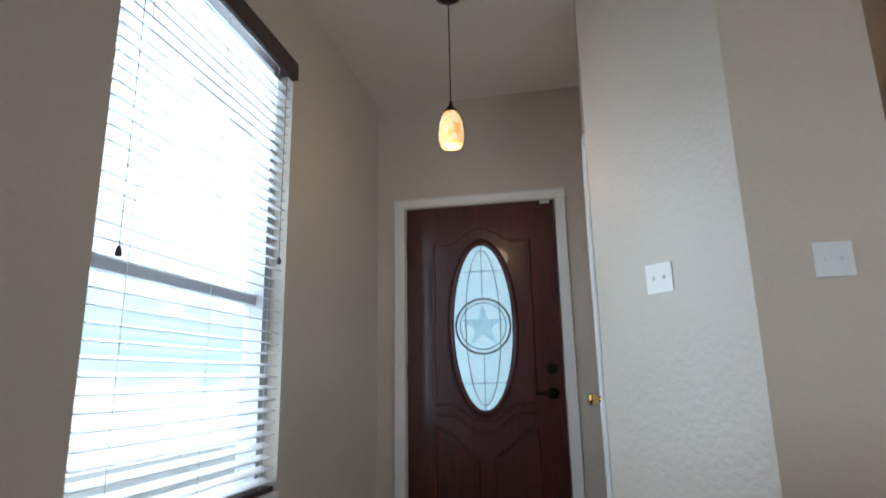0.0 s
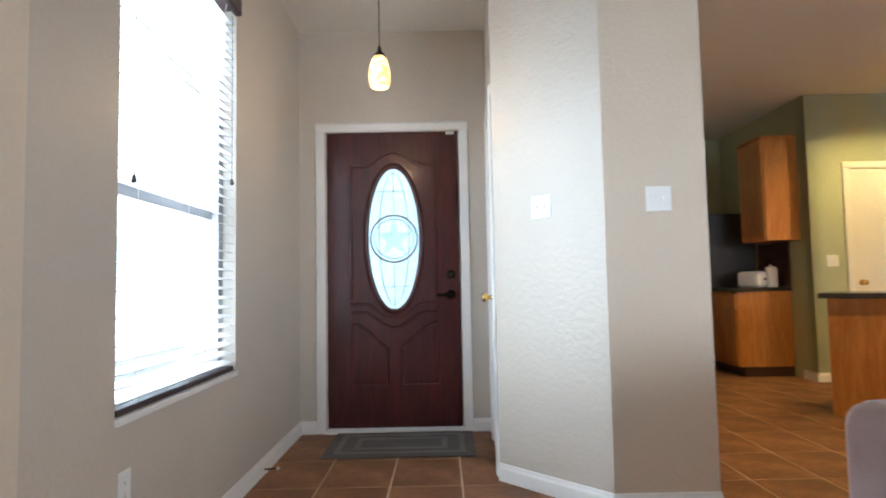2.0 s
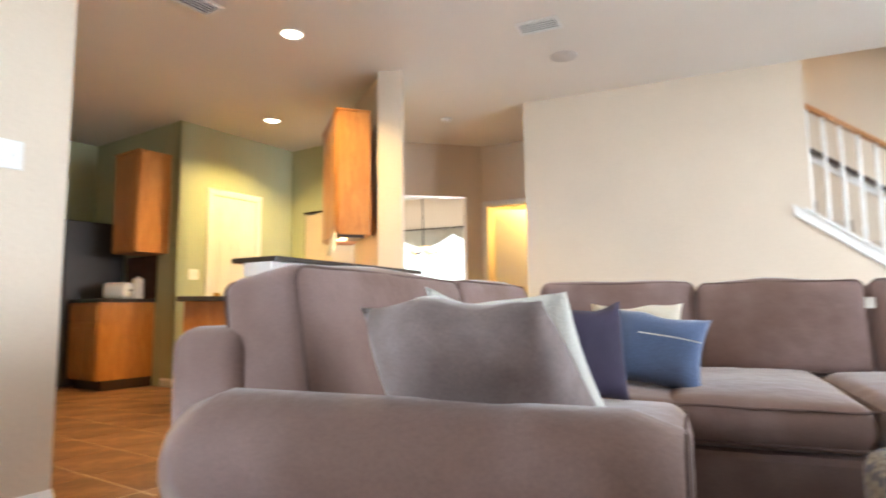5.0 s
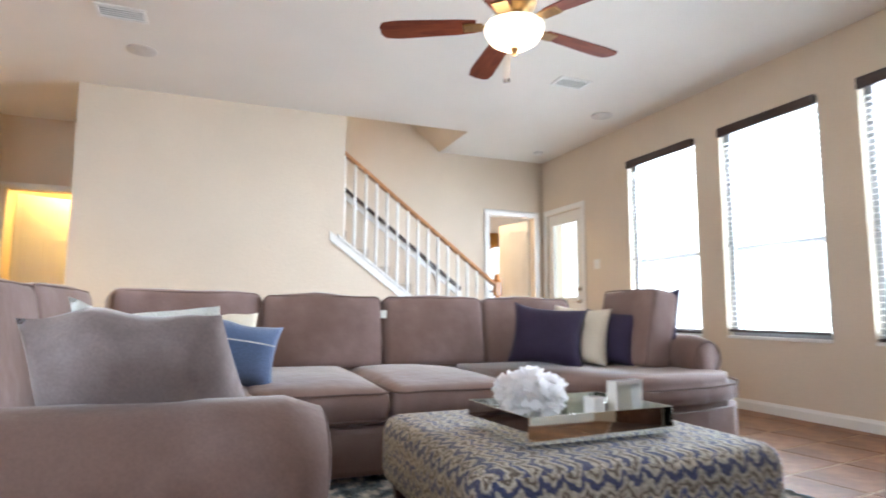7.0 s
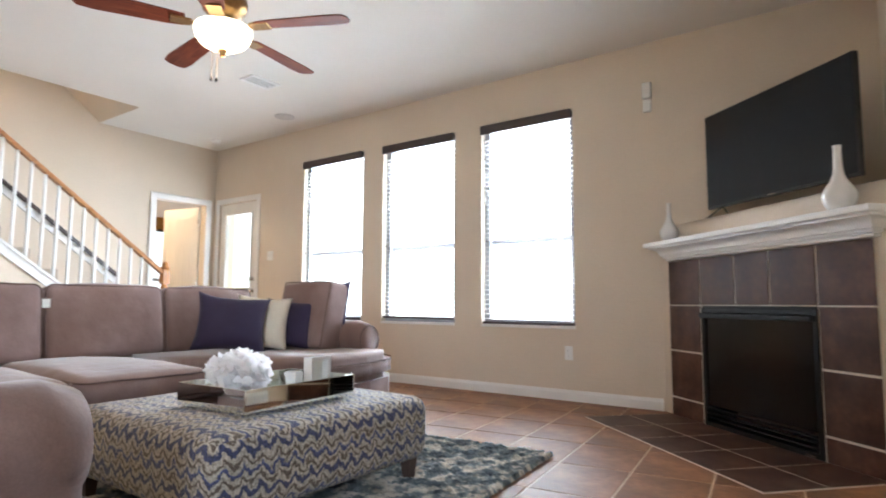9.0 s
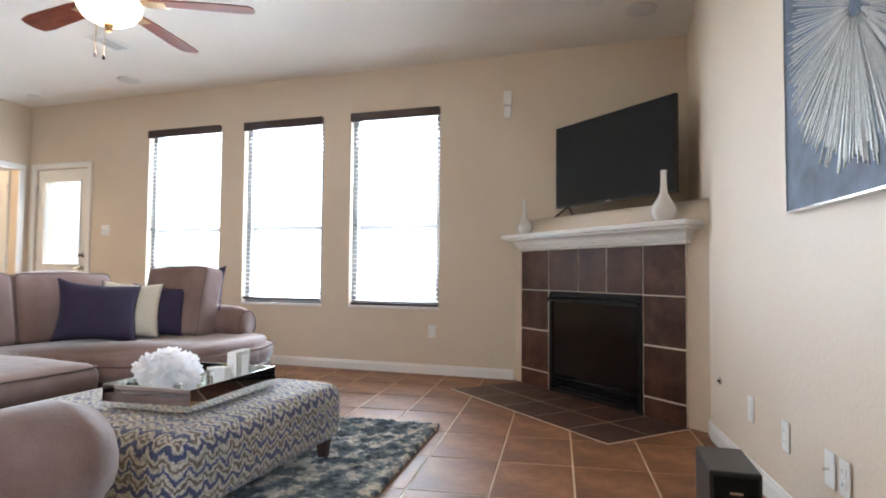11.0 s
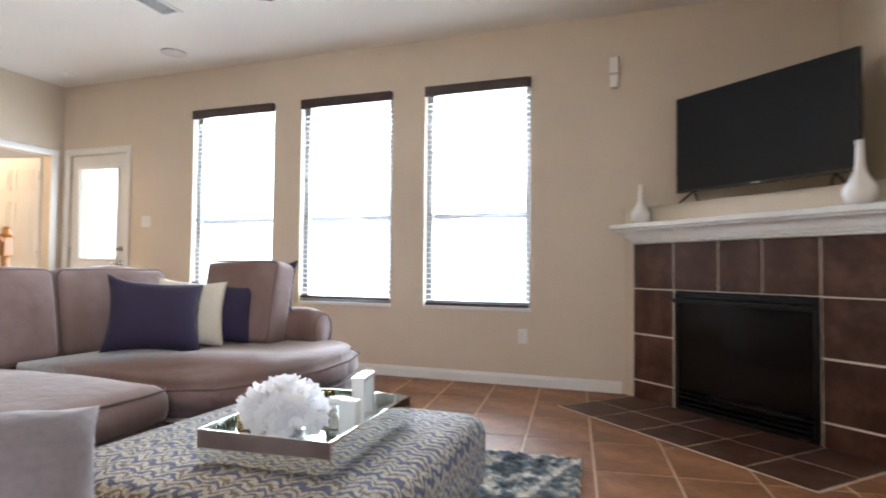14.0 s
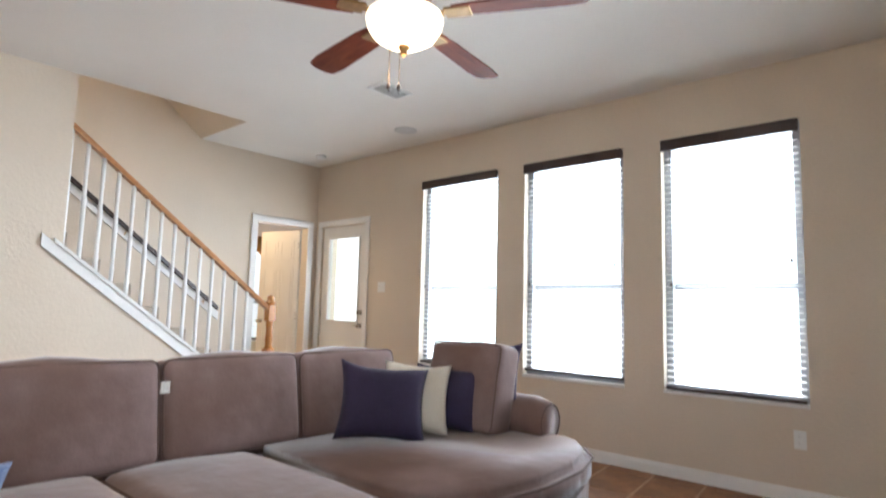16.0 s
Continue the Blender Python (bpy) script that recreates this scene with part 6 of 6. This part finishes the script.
for z0, z1 in ((0.6, 1.05), (1.18, 1.5)):
    part("handle", tube((0.06, -0.03, z0), (0.06, -0.03, z1), 0.012, 8), chrome, fr)
isl = thing("kitchen_island", "oak kitchen island with a dark stone top", "island", EM(3.86, 0.24, 0, -40))
part("body", box(0, 0, 0.0, 0.72, 0.6, 0.86, 0.004), oak, isl)
part("slab", box(-0.05, -0.05, 0.86, 0.77, 0.65, 0.9, 0.006), counter_stone, isl)
ppl = thing("paper_plate_holder", "white paper plates in a rack under the cabinet", "plate rack", along((5.45, 3.32), (4.85, 2.76)) @ pose(0.68, 0.02, 1.275))
part("plates", lathe([(0.06, 0), (0.10, 0.012), (0.115, 0.02), (0.115, 0.03), (0.06, 0.012)], 24), ceramic, ppl, "", True, pose(0, -0.03, 0.06, 80))
part("rack", box(-0.13, 0.0, 0.10, 0.13, 0.2, 0.125), dark_wood, ppl)
point_lamp("under_cabinet_lamp", (5.25, 3.0, 1.33), 2.5, (1.0, 0.55, 0.2), 0.05)

# ---- outside ----
card = tagged(part("backdrop", box(0.2, -0.02, -0.4, 7.3, 0.0, 4.2), daylight_card, m=pose(0, SOUTH - 1.6, 0)), "overcast white daylight beyond the garden windows", "backdrop", kind="structure")
card0 = tagged(part("backdrop", box(5.96, -0.02, -0.2, 7.3, 0.0, 3.0), daylight_card, m=pose(0, SOUTH - 0.3, 0)), "white daylight beyond the garden door", "backdrop", kind="structure")
card2 = tagged(part("backdrop", box(-6, 0.0, -1.5, 26, 0.02, 12), street_card, m=EM(-6.0, -1.8, 0, 90)), "hazy bright street with trees and sky", "backdrop", kind="structure")
card3 = tagged(part("backdrop", box(-0.6, 0, -0.2, 2.2, 0.02, 3), porch_card, m=EM(0, 1.2, 0)), "pale porch daylight behind the front door", "backdrop", kind="structure")
card4 = tagged(part("backdrop", box(-1.6, 0, -0.2, 1.6, 0.02, 3), daylight_card, m=pose(11.0, -4.8, 0, 0, 0, 90)), "white daylight beyond the bedroom window", "backdrop", kind="structure")
card5 = tagged(part("backdrop", box(-2.4, 0, -0.2, 2.4, 0.02, 3), daylight_card, m=pose(11.5, 4.6, 0, 0, 0, 90)), "white daylight beyond the dining window", "backdrop", kind="structure")

# ---- floor tiles, the nearest to the path as pieces ----


def tile_field(root, m, us, vs, du, dv, inside, name="tile"):
    data = None
    for i in us:
        for j in vs:
            c = m @ Vector(((i + 0.5) * du, (j + 0.5) * dv, 0))
            if not inside(c.x, c.y):
                continue
            if data is None:
                ob = part(name, box(0.004, 0.004, -0.012, du - 0.004, dv - 0.004, 0.0, 0.002, 1), floor_tile, root, m=m @ pose(i * du, j * dv, 0))
                data = ob.data
            else:
                ob = new(name, data)
                ob.parent, ob.matrix_basis = root, m @ pose(i * du, j * dv, 0)


def local(x, y):
    dx, dy = x - ORIGIN[0], y - ORIGIN[1]
    c, s = math.cos(radians(TURNED)), math.sin(radians(TURNED))
    return dx * c + dy * s, -dx * s + dy * c


def in_entry(x, y):
    u, v = local(x, y)
    return v > -1.72 and -0.15 < u < 6.2 and v < 3.3 and not (1.45 < u < 2.0 and v > -1.4)


def in_threshold(x, y):
    u, v = local(x, y)
    return -2.6 < v < -1.72 and -0.15 < u < 6.2


def in_living(x, y):
    u, v = local(x, y)
    return not in_entry(x, y) and u > -0.24 and x > 0.0745 - 0.13 * (y + 2.229) - 0.24 and -0.45 < x < 7.5 and SOUTH - 0.2 < y < 4.2


entry_floor = thing("floor_entry", "glossy terracotta-brown ceramic floor tiles with tan grout", "floor", kind="structure")
tile_field(entry_floor, EM(-0.012, -0.63, 0), range(-1, 18), range(-3, 10), 0.3655, 0.455, in_entry)
tile_field(entry_floor, EM(-0.012, -0.63, -0.001), range(-1, 18), range(-6, -1), 0.3655, 0.455, in_threshold)
living_floor = thing("floor_living", "glossy terracotta-brown ceramic floor tiles with tan grout", "floor", kind="structure")
tile_field(living_floor, pose(1.137, -1.62, 0, 0, 0, 7), range(-8, 22), range(-7, 16), 0.348, 0.455, in_living)
